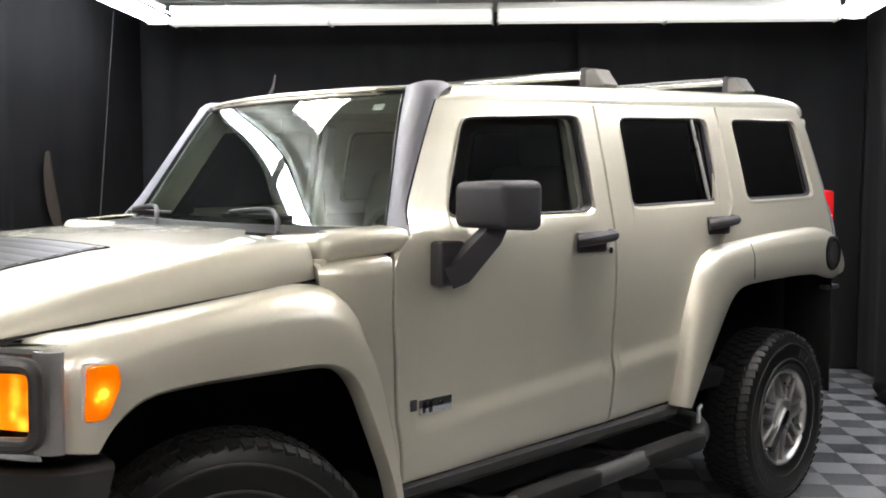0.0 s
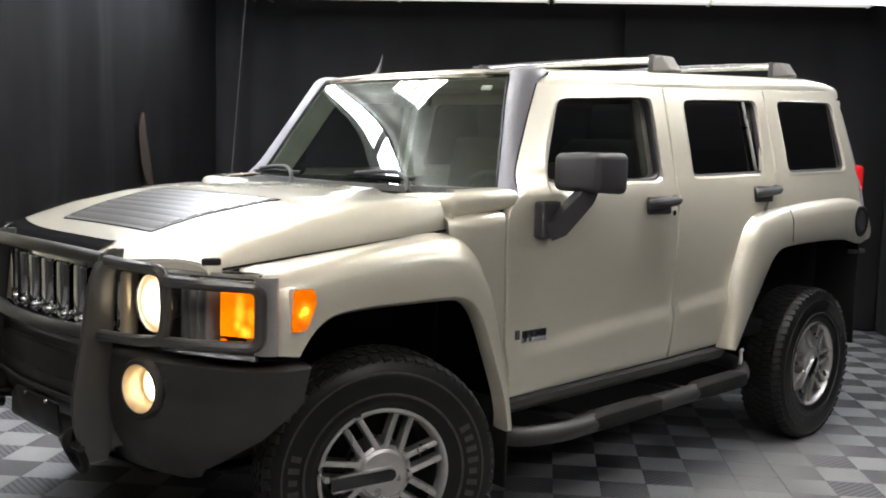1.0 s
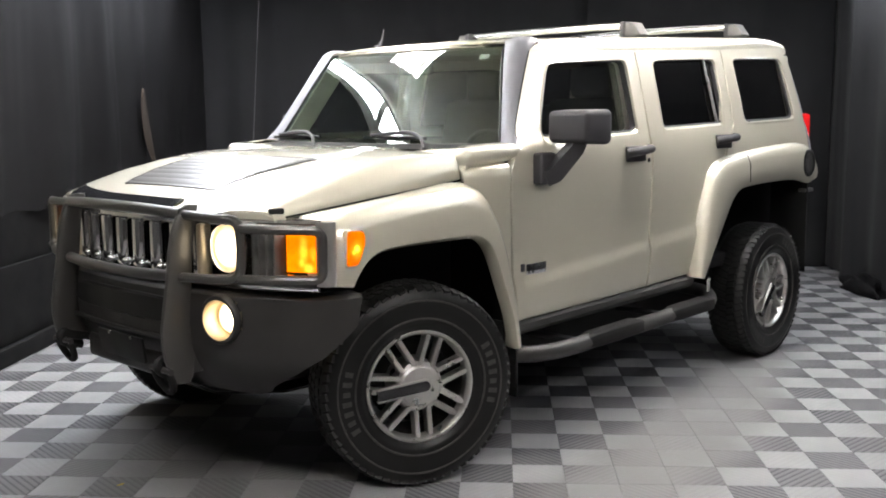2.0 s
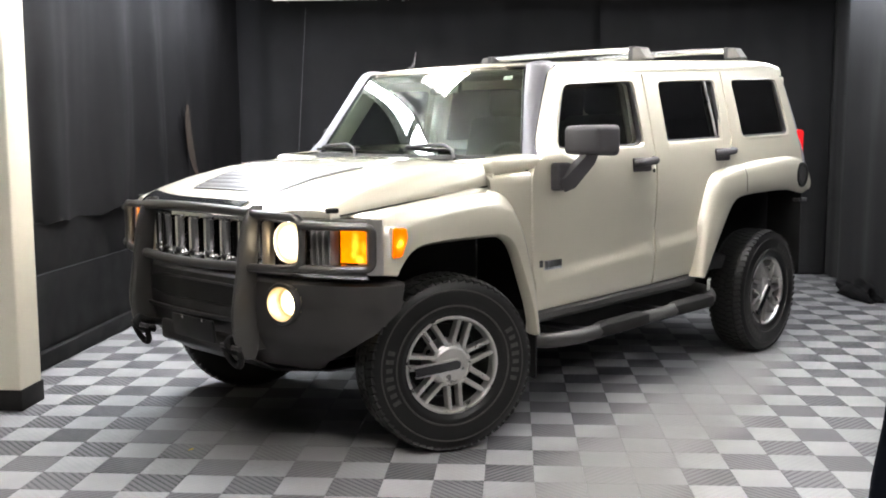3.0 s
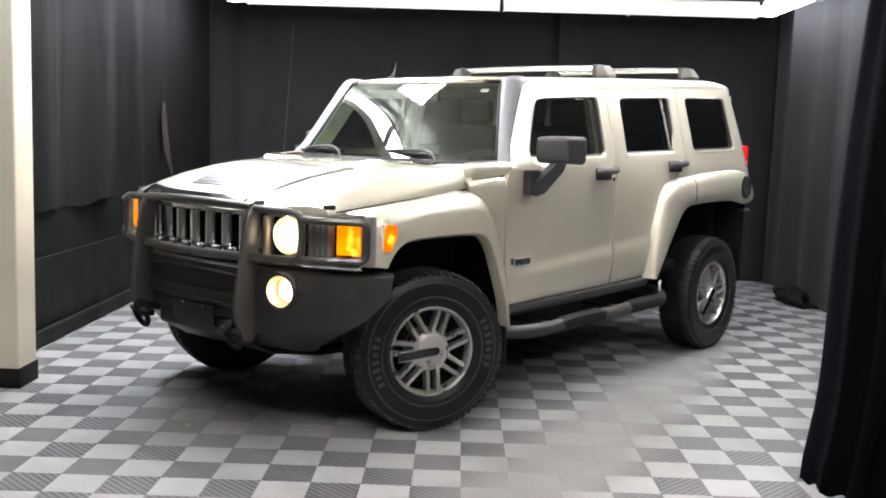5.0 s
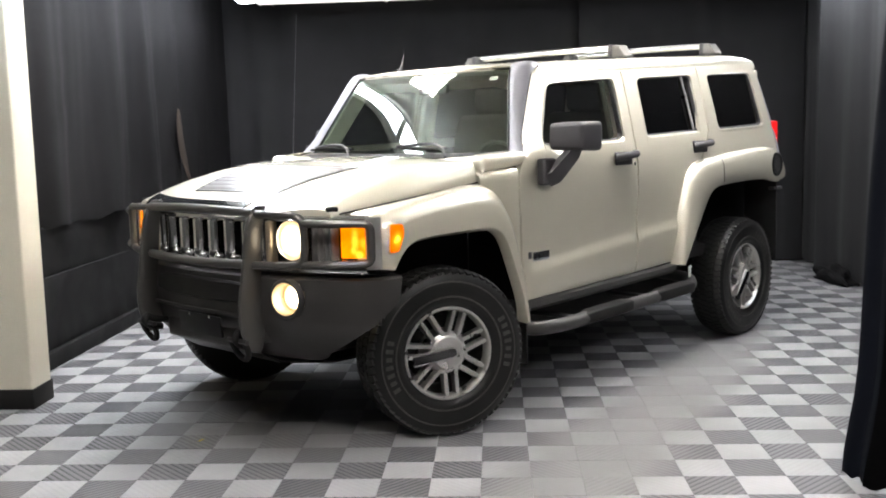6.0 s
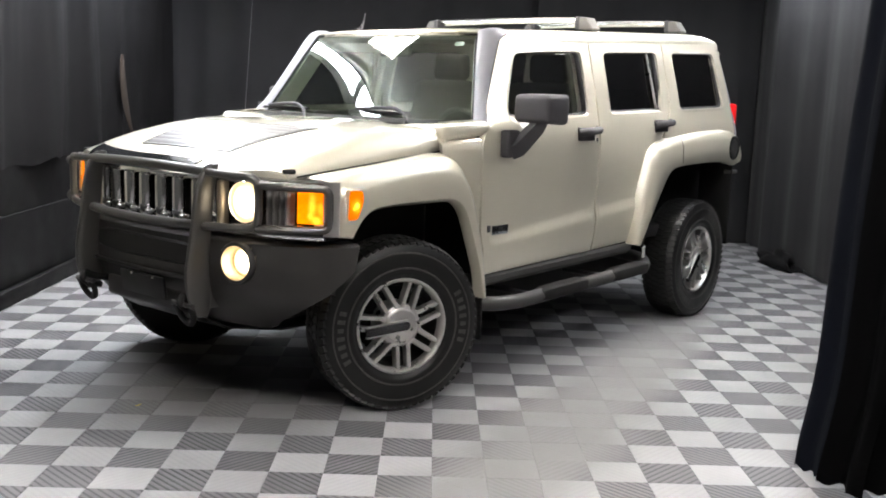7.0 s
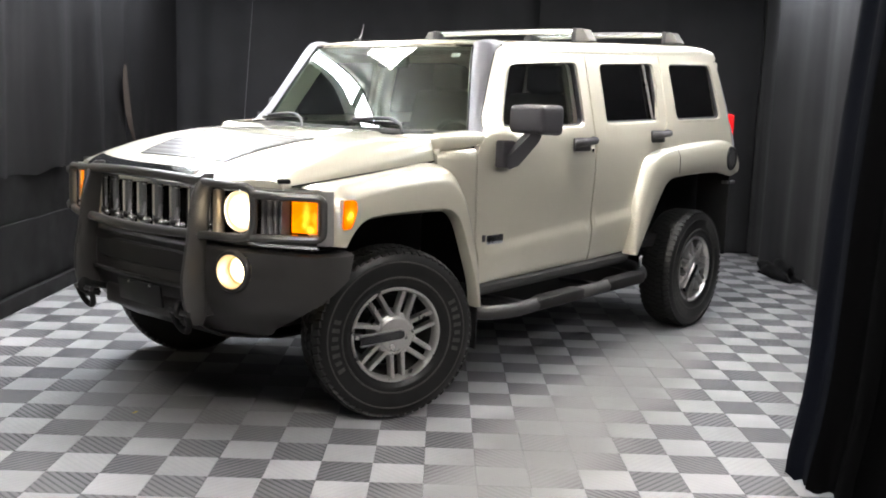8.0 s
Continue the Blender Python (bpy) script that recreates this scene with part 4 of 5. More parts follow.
    for z in (0.46, 0.55, 0.65, 0.75, 0.85, 0.95, 1.05, 1.12, 1.17, 1.193, 1.203):
        x0 = np.interp(z, [0.46, 0.70, 0.90, 1.02, 1.09, 1.13], [-0.455, -0.415, -0.362, -0.308, -0.262, -0.243])
        x1 = np.interp(z, [0.46, 0.56, 0.80, 1.08, 1.24], [-0.495, -0.489, -0.469, -0.451, -0.456])
        rows.append([V(x0 + (x1 - x0) * k, s * (ysurf(min(z, 1.15), -0.5) - 0.072 * max(0, (x0 + (x1 - x0) * k + 0.462) / 0.222) ** 2 - (0.004 if z > 1.19 else 0) - (0.008 if z > 1.20 else 0)), z + (0.02 * k if z > 1.18 else 0)) for k in (0, 0.18, 0.36, 0.54, 0.72, 0.97, 1.0)])
    for dy, z in ((0.010, 1.208), (0.035, 1.213), (0.12, 1.218)):
        rows.append([V(p.x, s * (abs(p.y) - dy), z + 0.02 * k) for p, k in zip(rows[10], (0, 0.18, 0.36, 0.54, 0.72, 0.97, 1.0))])
    part("fender_panel", shell(rows, V(0, -s * 0.006, -0.002)), PAINT, fe, "flat champagne fender panel before the door", 40)
    # side marker
    mk = [(0.488, 1.032), (0.413, 1.030), (0.406, 0.985), (0.440, 0.908), (0.494, 0.907)]
    loop = relax(resample([(x, 0, z) for x, z in mk + mk[:1]], 30)[:-1], 1)
    c = sum(loop, V(0, 0, 0)) / len(loop)
    rows = [[V(c.lerp(p, k).x, s * y, c.lerp(p, k).z) for p in loop] for k, y in ((1.06, 0.945), (1.05, 0.9585), (1.0, 0.959))]
    part("marker_frame", shell(rows, V(0, -s * 0.006, 0), True), PAINT, fe)
    rows = [[V(c.lerp(p, k).x, s * y, c.lerp(p, k).z) for p in loop] for k, y in ((1.0, 0.955), (0.95, 0.964), (0.6, 0.967), (0.2, 0.968), (0.02, 0.968))]
    mk = part("side_marker", shell(rows, V(0, -s * 0.006, 0), True), MARKER, fe, "lit amber side marker lamp")
    # mud flaps
    part("mud_flap", box(-0.468, s * 0.80, 0.40, 0.012, 0.26, 0.32, 0.004), BLACK, suv, "black rubber mud flap")
    part("mud_flap", box(-3.290, s * 0.815, 0.74, 0.012, 0.24, 0.58, 0.004), BLACK, suv, "black rubber mud flap")
    # tail lamp
    b = box(-3.405, s * 0.815, 1.305, 0.11, 0.10, 0.25, 0.02, 3)
    tl = part("tail_lamp", b, RED, suv, "red tail lamp, lit")
    part("tail_bulb", box(-3.405, s * 0.867, 1.285, 0.03, 0.006, 0.05, 0.002), REDHOT, tl, "bright bulb glow")
    # side step: bent tube with tread pads
    path = round_path([(-0.52, s * 0.60, 0.44), (-0.52, s * 0.90, 0.405), (-0.72, s * 0.965, 0.405), (-2.06, s * 0.965, 0.432), (-2.28, s * 0.82, 0.445), (-2.28, s * 0.60, 0.46)], 0.13, 8)
    st = part("side_step", tube(path, 0.037, 16), STEPTUBE, suv, "grey coated tubular side step")
    for x0, x1 in ((-0.90, -1.36), (-1.62, -2.04)):
        rows = []
        for i in range(9):
            t = i / 8
            x = x0 + (x1 - x0) * t
            zc = 0.405 + 0.027 * (-x - 0.72) / 1.34
            e = 0.75 if i in (0, 8) else 1.0
            prof = [(0.042, -0.018), (0.044, 0.010), (0.037, 0.031), (0.024, 0.040), (-0.026, 0.042), (-0.040, 0.033), (-0.044, 0.010)]
            rows.append([V(x, s * (0.965 + py * e), zc + pz * e) for py, pz in prof])
        part("tread_pad", shell(rows, V(0, 0, -0.006)), BLACK, st, "black rubber tread pad")
    for x in (-0.95, -1.75):
        part("step_bracket", box(x, s * 0.76, 0.40, 0.05, 0.36, 0.02, 0.004), PLASTIC, st, "steel step bracket")
    if s > 0:
        part("bright_bracket", tube(round_path([(-2.150, 0.895, 0.455), (-2.145, 0.900, 0.515), (-2.165, 0.885, 0.525), (-2.245, 0.850, 0.522)], 0.015), 0.009, 8), ENAMEL, st, "pale bent bracket tip")
    # mirror
    base = part("mirror_base", box(-0.655, s * 0.925, 1.20, 0.105, 0.055, 0.135, 0.014, 3), PLASTIC, suv, "grey plastic mirror foot")
    part("mirror_arm", tube([V(-0.650, s * 0.93, 1.165), V(-0.675, s * 0.955, 1.180), V(-0.735, s * 1.025, 1.285), V(-0.750, s * 1.04, 1.335)], [0.050, 0.052, 0.044, 0.042], 4), PLASTIC, base)
    b = box(0, 0, 0, 0.150, 0.256 if s > 0 else 0.15, 0.148, 0.026, 4, m=None)
    for v in b.verts:
        if v.co.x > 0:
            v.co.y *= 0.90
            v.co.z *= 0.93
    bmesh.ops.transform(b, matrix=Matrix.Translation((-0.765, s * (1.021 if s > 0 else 0.862), 1.374)) @ Matrix.Rotation(radians(-6 * s), 4, "Z"), verts=b.verts)
    part("mirror_head", b, PLASTIC, base, "grey plastic mirror housing")
    part("mirror_glass", box(-0.842, s * (1.021 if s > 0 else 0.862), 1.372, 0.004, 0.21 if s > 0 else 0.11, 0.11), CHROME, base, "mirror glass")


def handle(s, x, z, parent, lock):
    y = ysurf(z)
    cup = part("handle_cup", box(x - 0.005, s * (y + 0.004), z - 0.004, 0.165, 0.02, 0.075, 0.009, 3), PLASTIC, parent, "dark grey handle bezel")
    part("door_handle", tube(round_path([V(x - 0.112, s * (y + 0.008), z + 0.020), V(x - 0.092, s * (y + 0.040), z + 0.018), V(x + 0.045, s * (y + 0.044), z + 0.008), V(x + 0.080, s * (y + 0.010), z)], 0.03), 0.021, 10), PLASTIC, parent, "dark grey pull handle")
    if lock:
        b = lathe([(0, 0.004), (0.012, 0.003), (0.014, -0.01), (0, -0.01)], 14)
        bmesh.ops.transform(b, matrix=Matrix.Translation((x - 0.118, s * (y + 0.004), z - 0.038)), verts=b.verts)
        part("door_lock", b, CHROME, parent, "small round bright lock")


side(1)
side(-1)


# roof
rows = []
for i in range(25):
    x = -0.735 - 2.57 * i / 24
    ze = roof_edge(x) + (-0.016 if i == 0 else -0.004 if i == 1 else -0.034 * max(0, (i - 20) / 4) ** 2)
    w = ysurf(roof_edge(x), x) + 0.001
    arc = [(w - 0.062 + 0.062 * math.cos(q), ze + 0.062 * math.sin(q)) for q in [radians(a) for a in (0, 12, 25, 40, 56, 74)]]
    crown = [(w * k, ze + 0.061 + 0.016 * (1 - k * k)) for k in (0.84, 0.7, 0.5, 0.25, 0.0)]
    half = arc + crown
    pts = [(y, z) for y, z in half] + [(-y, z) for y, z in half[-2::-1]]
    front = lambda y: -0.695 - 0.0887 * (0.607 * min(1.2, abs(y) / 0.59) ** 2 + 0.393 * min(1.2, abs(y) / 0.59) ** 4)
    rows.append([V(x + (front(y) + 0.735) * (1 - i / 24) ** 6, y, z) for y, z in pts])
lip = rows[0]
rows.insert(0, [V(p.x + 0.008, p.y, min(p.z, 1.756) - 0.006) if abs(p.y) < 0.56 else V(p.x - 0.03, p.y * 0.97, p.z - 0.018) for p in lip])
rows.insert(0, [V(p.x + 0.004, p.y, min(p.z, 1.744)) if abs(p.y) < 0.56 else V(p.x - 0.05, p.y * 0.96, p.z - 0.026) for p in lip])
roof = part("roof", shell(rows, V(0, 0, -0.012)), PAINT, suv, "champagne roof")
for x in (-1.85, -2.97):
    zb = roof_edge(x) + 0.078
    bar = tube([V(x, -0.57, zb + 0.052), V(x, -0.3, zb + 0.058), V(x, 0, zb + 0.06), V(x, 0.3, zb + 0.058), V(x, 0.57, zb + 0.052)], 0.019, 12)
    cb = part("roof_crossbar", bar, CHROME, suv, "bright metal roof crossbar")
    for s in (-1, 1):
        b = box(x, s * 0.60, zb + 0.030, 0.10, 0.11, 0.075, 0.012, 3)
        for v in b.verts:
            if s * v.co.y > 0.6 and v.co.z > zb + 0.03:
                v.co.y -= s * 0.04
        part("crossbar_foot", b, LOUVRE, cb, "grey crossbar foot")
        part("foot_clamp", box(x, s * 0.548, zb + 0.034, 0.104, 0.035, 0.080, 0.008), PLASTIC, cb, "dark clamp")
part("antenna", tube([V(-0.92, -0.40, 1.775), V(-0.950, -0.40, 1.795), V(-0.968, -0.40, 1.83), V(-0.980, -0.40, 1.884)], [0.020, 0.011, 0.006, 0.003], 8), PLASTIC, suv, "short black roof antenna")

mast = part("mast_antenna", tube([V(-0.402, -0.80, 1.20), V(-0.442, -0.80, 1.68), V(-0.480, -0.80, 2.13)], [0.003, 0.0018, 0.0012], 6), CORD, suv, "thin pale mast antenna on the far fender")
part("antenna_base", lathe([(0, 0.04), (0.006, 0.038), (0.014, 0.012), (0.02, 0.0), (0, 0)], 12), BLACK, mast).matrix_basis = Matrix.Translation((-0.402, -0.80, 1.20)) @ Matrix.Rotation(radians(90), 4, "X")

# windscreen: u across, v up
def screen(u, v):
    xb = -0.4763 - 0.0907 * (0.903 * u * u + 0.097 * u ** 4)
    xt = -0.7013 - 0.0887 * (0.607 * u * u + 0.393 * u ** 4)
    x = xb * (1 - v) + xt * v + 0.0052 * v * (1 - v) + 0.0504 * v ** 3 * (1 - v)
    return V(x, u * (0.755 * (1 - v) + 0.590 * v), 1.317 * (1 - v) + (1.7402 - 0.0022 * u * u) * v + 0.006 * u * u * (1 - v))


rows = [[screen(-1 + j / 20, -0.06 + 1.06 * i / 24) for j in range(41)] for i in range(25)]
ws = part("windscreen", shell(rows, V(-0.005, 0, -0.002)), WINDSHIELD, suv, "curved windscreen reflecting the ceiling lights")
ws.visible_shadow = False
edge = [rows[0][j] for j in range(41)] + [rows[i][40] for i in range(1, 25)] + [rows[24][j] for j in range(39, -1, -1)] + [rows[i][0] for i in range(23, 0, -1)]
part("windscreen_seal", tube([p + V(0.002, 0, 0) for p in edge], 0.008, 6, True), RUBBER, ws, "black rubber seal")
part("sticker", box(-0.742, 0.515, 1.688, 0.002, 0.055, 0.022, m=Matrix.Rotation(radians(-28), 4, "Y")), ENAMEL, ws, "small white sticker")
part("inner_mirror", box(-0.80, 0.02, 1.655, 0.035, 0.22, 0.065, 0.012, 3), DASH, suv, "dark rear-view mirror")
for s in (-1, 1):
    rows = [[screen(s * 0.985, v) + V(-0.014 - 0.105 * k, -s * (0.012 + 0.02 * k), -0.010 * k) for k in (0, 0.06, 0.5, 0.94, 1.0)] for v in [0.02 + 0.94 * i / 10 for i in range(11)]]
    part("inner_trim", shell(rows, V(0, s * 0.008, 0)), TRIM, suv, "grey-beige trim inside the windscreen pillar")
# A-pillars
for s in (-1, 1):
    rows = []
    for i in range(-1, 13):
        v = i / 12
        a = screen(s * 1.0, v) + V(0.004, 0, 0)
        xb, zb = -0.557 * (1 - v) - 0.798 * v, 1.315 * (1 - v) + 1.705 * v
        b = V(xb, s * (ysurf(zb, xb) + 0.002), zb)
        r = []
        for t, o in ((0, -0.010), (0.06, 0.010), (0.3, 0.019), (0.6, 0.020), (0.92, 0.014), (1.0, 0.006)):
            p = a.lerp(b, t)
            r.append(p + V(0.7, s * 0.6, 0.1) * o)
        rows.append(r)
    for (xa, ya, za), (xm, ym, zm), (xb, yb, zb) in (((-0.786, 0.590, 1.748), (-0.790, 0.668, 1.751), (-0.803, 0.722, 1.714)), ((-0.798, 0.588, 1.759), (-0.808, 0.668, 1.765), (-0.827, 0.721, 1.731)),
                                                   ((-0.822, 0.590, 1.767), (-0.836, 0.668, 1.774), (-0.851, 0.718, 1.746)), ((-0.852, 0.590, 1.770), (-0.866, 0.668, 1.777), (-0.877, 0.713, 1.756)), ((-0.856, 0.590, 1.748), (-0.870, 0.668, 1.754), (-0.881, 0.706, 1.741))):
        A, M, B = V(xa, s * ya, za), V(xm, s * ym, zm), V(xb, s * yb, zb)
        M = M * 2 - (A + B) / 2
        rows.append([A * (1 - t) ** 2 + M * 2 * t * (1 - t) + B * t * t for t in (0, 0.12, 0.35, 0.6, 0.85, 1.0)])
    pillar_edge = [r[-1] + V(-0.002, s * 0.001, 0) for r in rows[1:14]]
    part("pillar_seam", tube(pillar_edge, 0.0028, 5), BLACK, suv, "dark seam beside the windscreen pillar")
    part("windscreen_pillar", shell(rows, V(-0.015, -s * 0.008, 0)), PILLAR, suv, "satin grey windscreen pillar", 50)

# cowl boxes beside the windscreen
for s in (-1, 1):
    way = round_path([(-0.536, 0.890, 0), (-0.44, 0.876, 0), (-0.260, 0.830, 0), (-0.254, 0.72, 0), (-0.300, 0.40, 0)], 0.020, 6)
    way = resample(way, 26)
    rows = []
    for i, p in enumerate(way):
        a, b = way[max(0, i - 1)], way[min(25, i + 1)]
        d = (b - a).normalized()
        n = V(-d.y, d.x, 0)
        n = n if n.dot(V(-0.6, 0.5, 0) - p) > 0 else -n
        v = i / 25
        zb = np.interp(v, [0, 0.38, 0.6, 1], [1.248, 1.218, 1.208, 1.200])
        zt = np.interp(v, [0, 0.24, 0.40, 0.8, 1], [1.312, 1.303, 1.296, 1.284, 1.266])
        e = 0.82 if i == 0 else 1.0
        zc = (zb + zt) / 2
        sec = [(0.05, zb - 0.002), (0.014, zb), (0.005, zb + 0.005), (0.0, zb + 0.014), (0.001, (zb + zt) / 2), (0.004, zt - 0.024), (0.011, zt - 0.012), (0.024, zt - 0.004), (0.05, zt), (0.11, zt + 0.002)]
        rows.append([V(q.x + (0.006 if i == 0 else 0), s * q.y, zc + (z - zc) * e) for q, z in [(p + n * (o + 0.012 * (1 - e)), z) for o, z in sec]])
    part("cowl_panel", shell(rows, V(0, -s * 0.003, -0.005)), PAINT, suv, "rounded champagne cowl panel at the windscreen's foot", 50)
    rows = [[V(x, s * y, 1.276 - 0.10 * (x + 0.30)) for y in (0.50, 0.62, 0.74, 0.79)] for x in (-0.30, -0.40, -0.50, -0.56)]
    part("cowl_top", shell(rows, V(0, 0, -0.02)), PAINT, suv, "champagne cowl top")


# hood
def hood_z(x, y):
    c = np.interp(x, [-0.46, -0.14, 0.03, 0.21, 0.42, 0.55, 0.64, 0.70, 0.75, 0.77], [1.294, 1.283, 1.272, 1.252, 1.209, 1.170, 1.136, 1.110, 1.082, 1.070])
    gap = np.interp(x, [-0.46, -0.25, 0.20, 0.60, 0.75], [1.190, 1.168, 1.120, 1.078, 1.060])
    a = abs(y)
    half = 0.757 + 0.055 * min(1, max(0, (0.70 - x) / 0.9))
    c -= 0.012 * (a / 0.65) ** 2
    roll, sharp = np.interp(x, [-0.25, 0.0, 0.2], [0.05, 0.13, 0.20]), np.interp(x, [-0.25, 0.15], [2.4, 2.6])
    if a < half - roll:
        return c
    k = min(1.0, (a - half + roll) / roll)
    return gap + (c - gap) * math.sqrt(max(0.0, 1 - k ** sharp)) if c > gap else c


rows = []
US = [0, 0.12, 0.24, 0.36, 0.48, 0.58, 0.67, 0.74, 0.80, 0.85, 0.89, 0.925, 0.942, 0.957, 0.97, 0.981, 0.99, 0.996, 1.0]
US = [-u for u in US[:0:-1]] + US
for i in range(33):
    x = 0.762 - 1.007 * i / 32
    r = []
    for u in US:
        xx = x - 0.118 * abs(u) ** 3 * (1 - i / 32)
        xr = xx - 0.17 * (1 - min(1, abs(u) / 0.55) ** 3) * (i / 32) ** 5
        half = 0.757 + 0.055 * min(1, max(0, (0.70 - xr) / 0.9))
        r.append(V(xr, u * half, hood_z(xr, u * half)))
    rows.append(r)
rows = [[V(p.x - 0.012, p.y, p.z - 0.03) for p in rows[0]]] + rows + [[V(p.x - 0.004, p.y, p.z - 0.03) for p in rows[-1]]]
hood = part("hood", shell(rows, V(0, 0, -0.008)), PAINT, suv, "champagne hood with a louvred panel", 45)
for s in (-1, 1):
    line = []
    for k in range(25):
        x = 0.60 - 0.845 * k / 24
        line.append(V(x, s * (0.757 + 0.055 * min(1, max(0, (0.70 - x) / 0.9)) + 0.004), np.interp(x, [-0.46, -0.25, 0.20, 0.60, 0.75], [1.190, 1.168, 1.120, 1.078, 1.060]) - 0.001))
    part("cowl_filler", box(-0.264, s * 0.768, 1.168, 0.016, 0.132, 0.110, 0.004), PAINT, suv, "champagne panel behind the hood's edge")
    part("hood_seam", tube(line, 0.0038, 6), BLACK, hood, "dark gap along the hood's side")
# louvred insert
half_w = lambda x: 0.328 + 0.085 * (0.585 - x) / 0.42
rr = [[V(x, half_w(x) * u, hood_z(x, half_w(x) * u) + 0.0022) for u in [-1 + j / 8 for j in range(17)]] for x in [0.590 - 0.0225 * k for k in range(20)]]
part("louvre_panel", shell(rr, V(0, 0, -0.004)), HOODGREY, hood, "satin grey panel under the louvres")
for k in range(8):
    x0 = 0.575 - 0.050 * k
    rr = []
    for x, dz in ((x0, 0.003), (x0 - 0.004, 0.006), (x0 - 0.040, 0.0075), (x0 - 0.046, 0.003)):
        rr.append([V(x, (half_w(x) - 0.018) * u, hood_z(x, (half_w(x) - 0.018) * u) + dz - 0.002) for u in [-1 + j / 8 for j in range(17)]])
    part("louvre", shell(rr, V(0, 0, -0.004)), HOODGREY, hood, "satin grey louvre" if k == 0 else "")
    rr = [[V(x0 - 0.012 - 0.022 * a, -half_w(x0) + 0.004 + 0.007 * b, hood_z(x0 - 0.012 - 0.022 * a, -half_w(x0) + 0.004 + 0.007 * b) + 0.0032) for b in (0, 1)] for a in (0, 1)]
    part("louvre_slot", shell(rr, V(0, 0, -0.003)), BLACK, hood, "dark slot beside the louvre" if k == 0 else "")
rim_line = [(0.592 - 0.4315 * k / 12, 1) for k in range(13)] + [(0.1605, 1 - 2 * k / 10) for k in range(1, 10)] + [(0.1605 + 0.4315 * k / 12, -1) for k in range(13)] + [(0.592, -1 + 2 * k / 10) for k in range(1, 10)]
part("insert_seam", tube([V(x, half_w(x) * u * 1.004, hood_z(x, half_w(x) * u) + 0.001) for x, u in rim_line], 0.0028, 5, True), BLACK, hood, "dark seam round the louvred panel")
# dark shield along the hood's front edge
rows = []
for dx, dz in ((-0.075, 0.003), (-0.070, 0.008), (-0.045, 0.010), (-0.015, 0.008), (0.008, -0.004), (0.014, -0.025)):
    r = []
    for j in range(25):
        y = -0.60 + 0.86 * j / 24
        xf = 0.762 - 0.118 * abs(y / 0.757) ** 3
        r.append(V(xf + dx, y, hood_z(min(xf, xf + dx), y) + dz))
    rows.append(r)
part("hood_shield", shell(rows, V(-0.006, 0, 0)), GLOSSBLACK, suv, "dark stone shield on the hood's front edge")
for s in (-1, 1):
    part("hood_latch", box(0.625, s * 0.745, 1.098, 0.055, 0.024, 0.022, 0.006, m=Matrix.Rotation(radians(-18 * s), 4, "Z")), BLACK, suv, "black hood latch")

# wiper arms and nozzles
for y0, y1 in ((-0.20, -0.68), (0.53, 0.02)):
    w = part("wiper", tube(round_path([V(-0.325, y0, 1.285), V(-0.345, y0 - 0.03, 1.325), V(-0.410, y0 - 0.15, 1.352), V(-0.462, y0 - 0.30, 1.350), V(-0.492, y1, 1.336)], 0.06), 0.009, 8), PLASTIC, suv, "grey hooked wiper arm")
    part("wiper_blade", tube([V(-0.462, y0 - 0.12, 1.326), V(-0.478, (y0 + y1) / 2 - 0.1, 1.326), V(-0.505, y1 - 0.06, 1.322)], 0.009, 6), RUBBER, w)
part("cowl_grille", shell([[V(x - 0.06 * u * u, u * 0.70, 1.272 + (0.01 if x > -0.4 else 0.026)) for u in [-1 + j / 10 for j in range(21)]] for x in (-0.30, -0.40, -0.50)], V(0, 0, -0.01)), BLACK, suv, "black cowl grille below the windscreen")

# ---- front end ----
def front_x(y):
    return 0.775 - 0.27 * abs(y) ** 2.5


ys = [-0.90 + 0.06 * i for i in range(31)]
rows = [[V(front_x(y) + dx, y, z) for y in ys] for z, dx in ((1.072, -0.06), (1.070, -0.004), (1.060, 0.006), (1.046, 0.004), (1.044, -0.05))]
gr = part("grille_shell", shell(rows, V(-0.01, 0, 0)), CHROME, suv, "chrome grille surround")
rows = [[V(front_x(y) + dx, y, z) for y in ys] for z, dx in ((0.852, -0.05), (0.850, 0.004), (0.838, 0.008), (0.826, 0.004), (0.822, -0.05))]
part("grille_sill", shell(rows, V(-0.01, 0, 0)), CHROME, gr, "chrome lower grille edge")
part("grille_backing", shell([[V(front_x(y) - 0.075, y, z) for y in ys] for z in (0.825, 1.06)], V(-0.02, 0, 0)), BLACK, gr, "dark void behind the grille")
for k in range(8):
    y = -0.427 + 0.122 * k
    b = box(front_x(y) - 0.024, y, 0.948, 0.058, 0.070, 0.205, 0.020, 4)
    part("grille_bar", b, CHROME, gr, "broad upright chrome grille bar" if k == 0 else "")
    if k < 7:
        b = lathe([(0, 0.020), (0.008, 0.018), (0.014, 0.012), (0.018, 0.002), (0.018, -0.03), (0, -0.03)], 16)
        bmesh.ops.transform(b, matrix=Matrix.Translation((front_x(y) + 0.008, y + 0.061, 0.874)) @ Matrix.Rotation(radians(-90), 4, "Z"), verts=b.verts)
        part("grille_rivet", b, CHROME, gr, "bright grille fastener" if k == 0 else "")
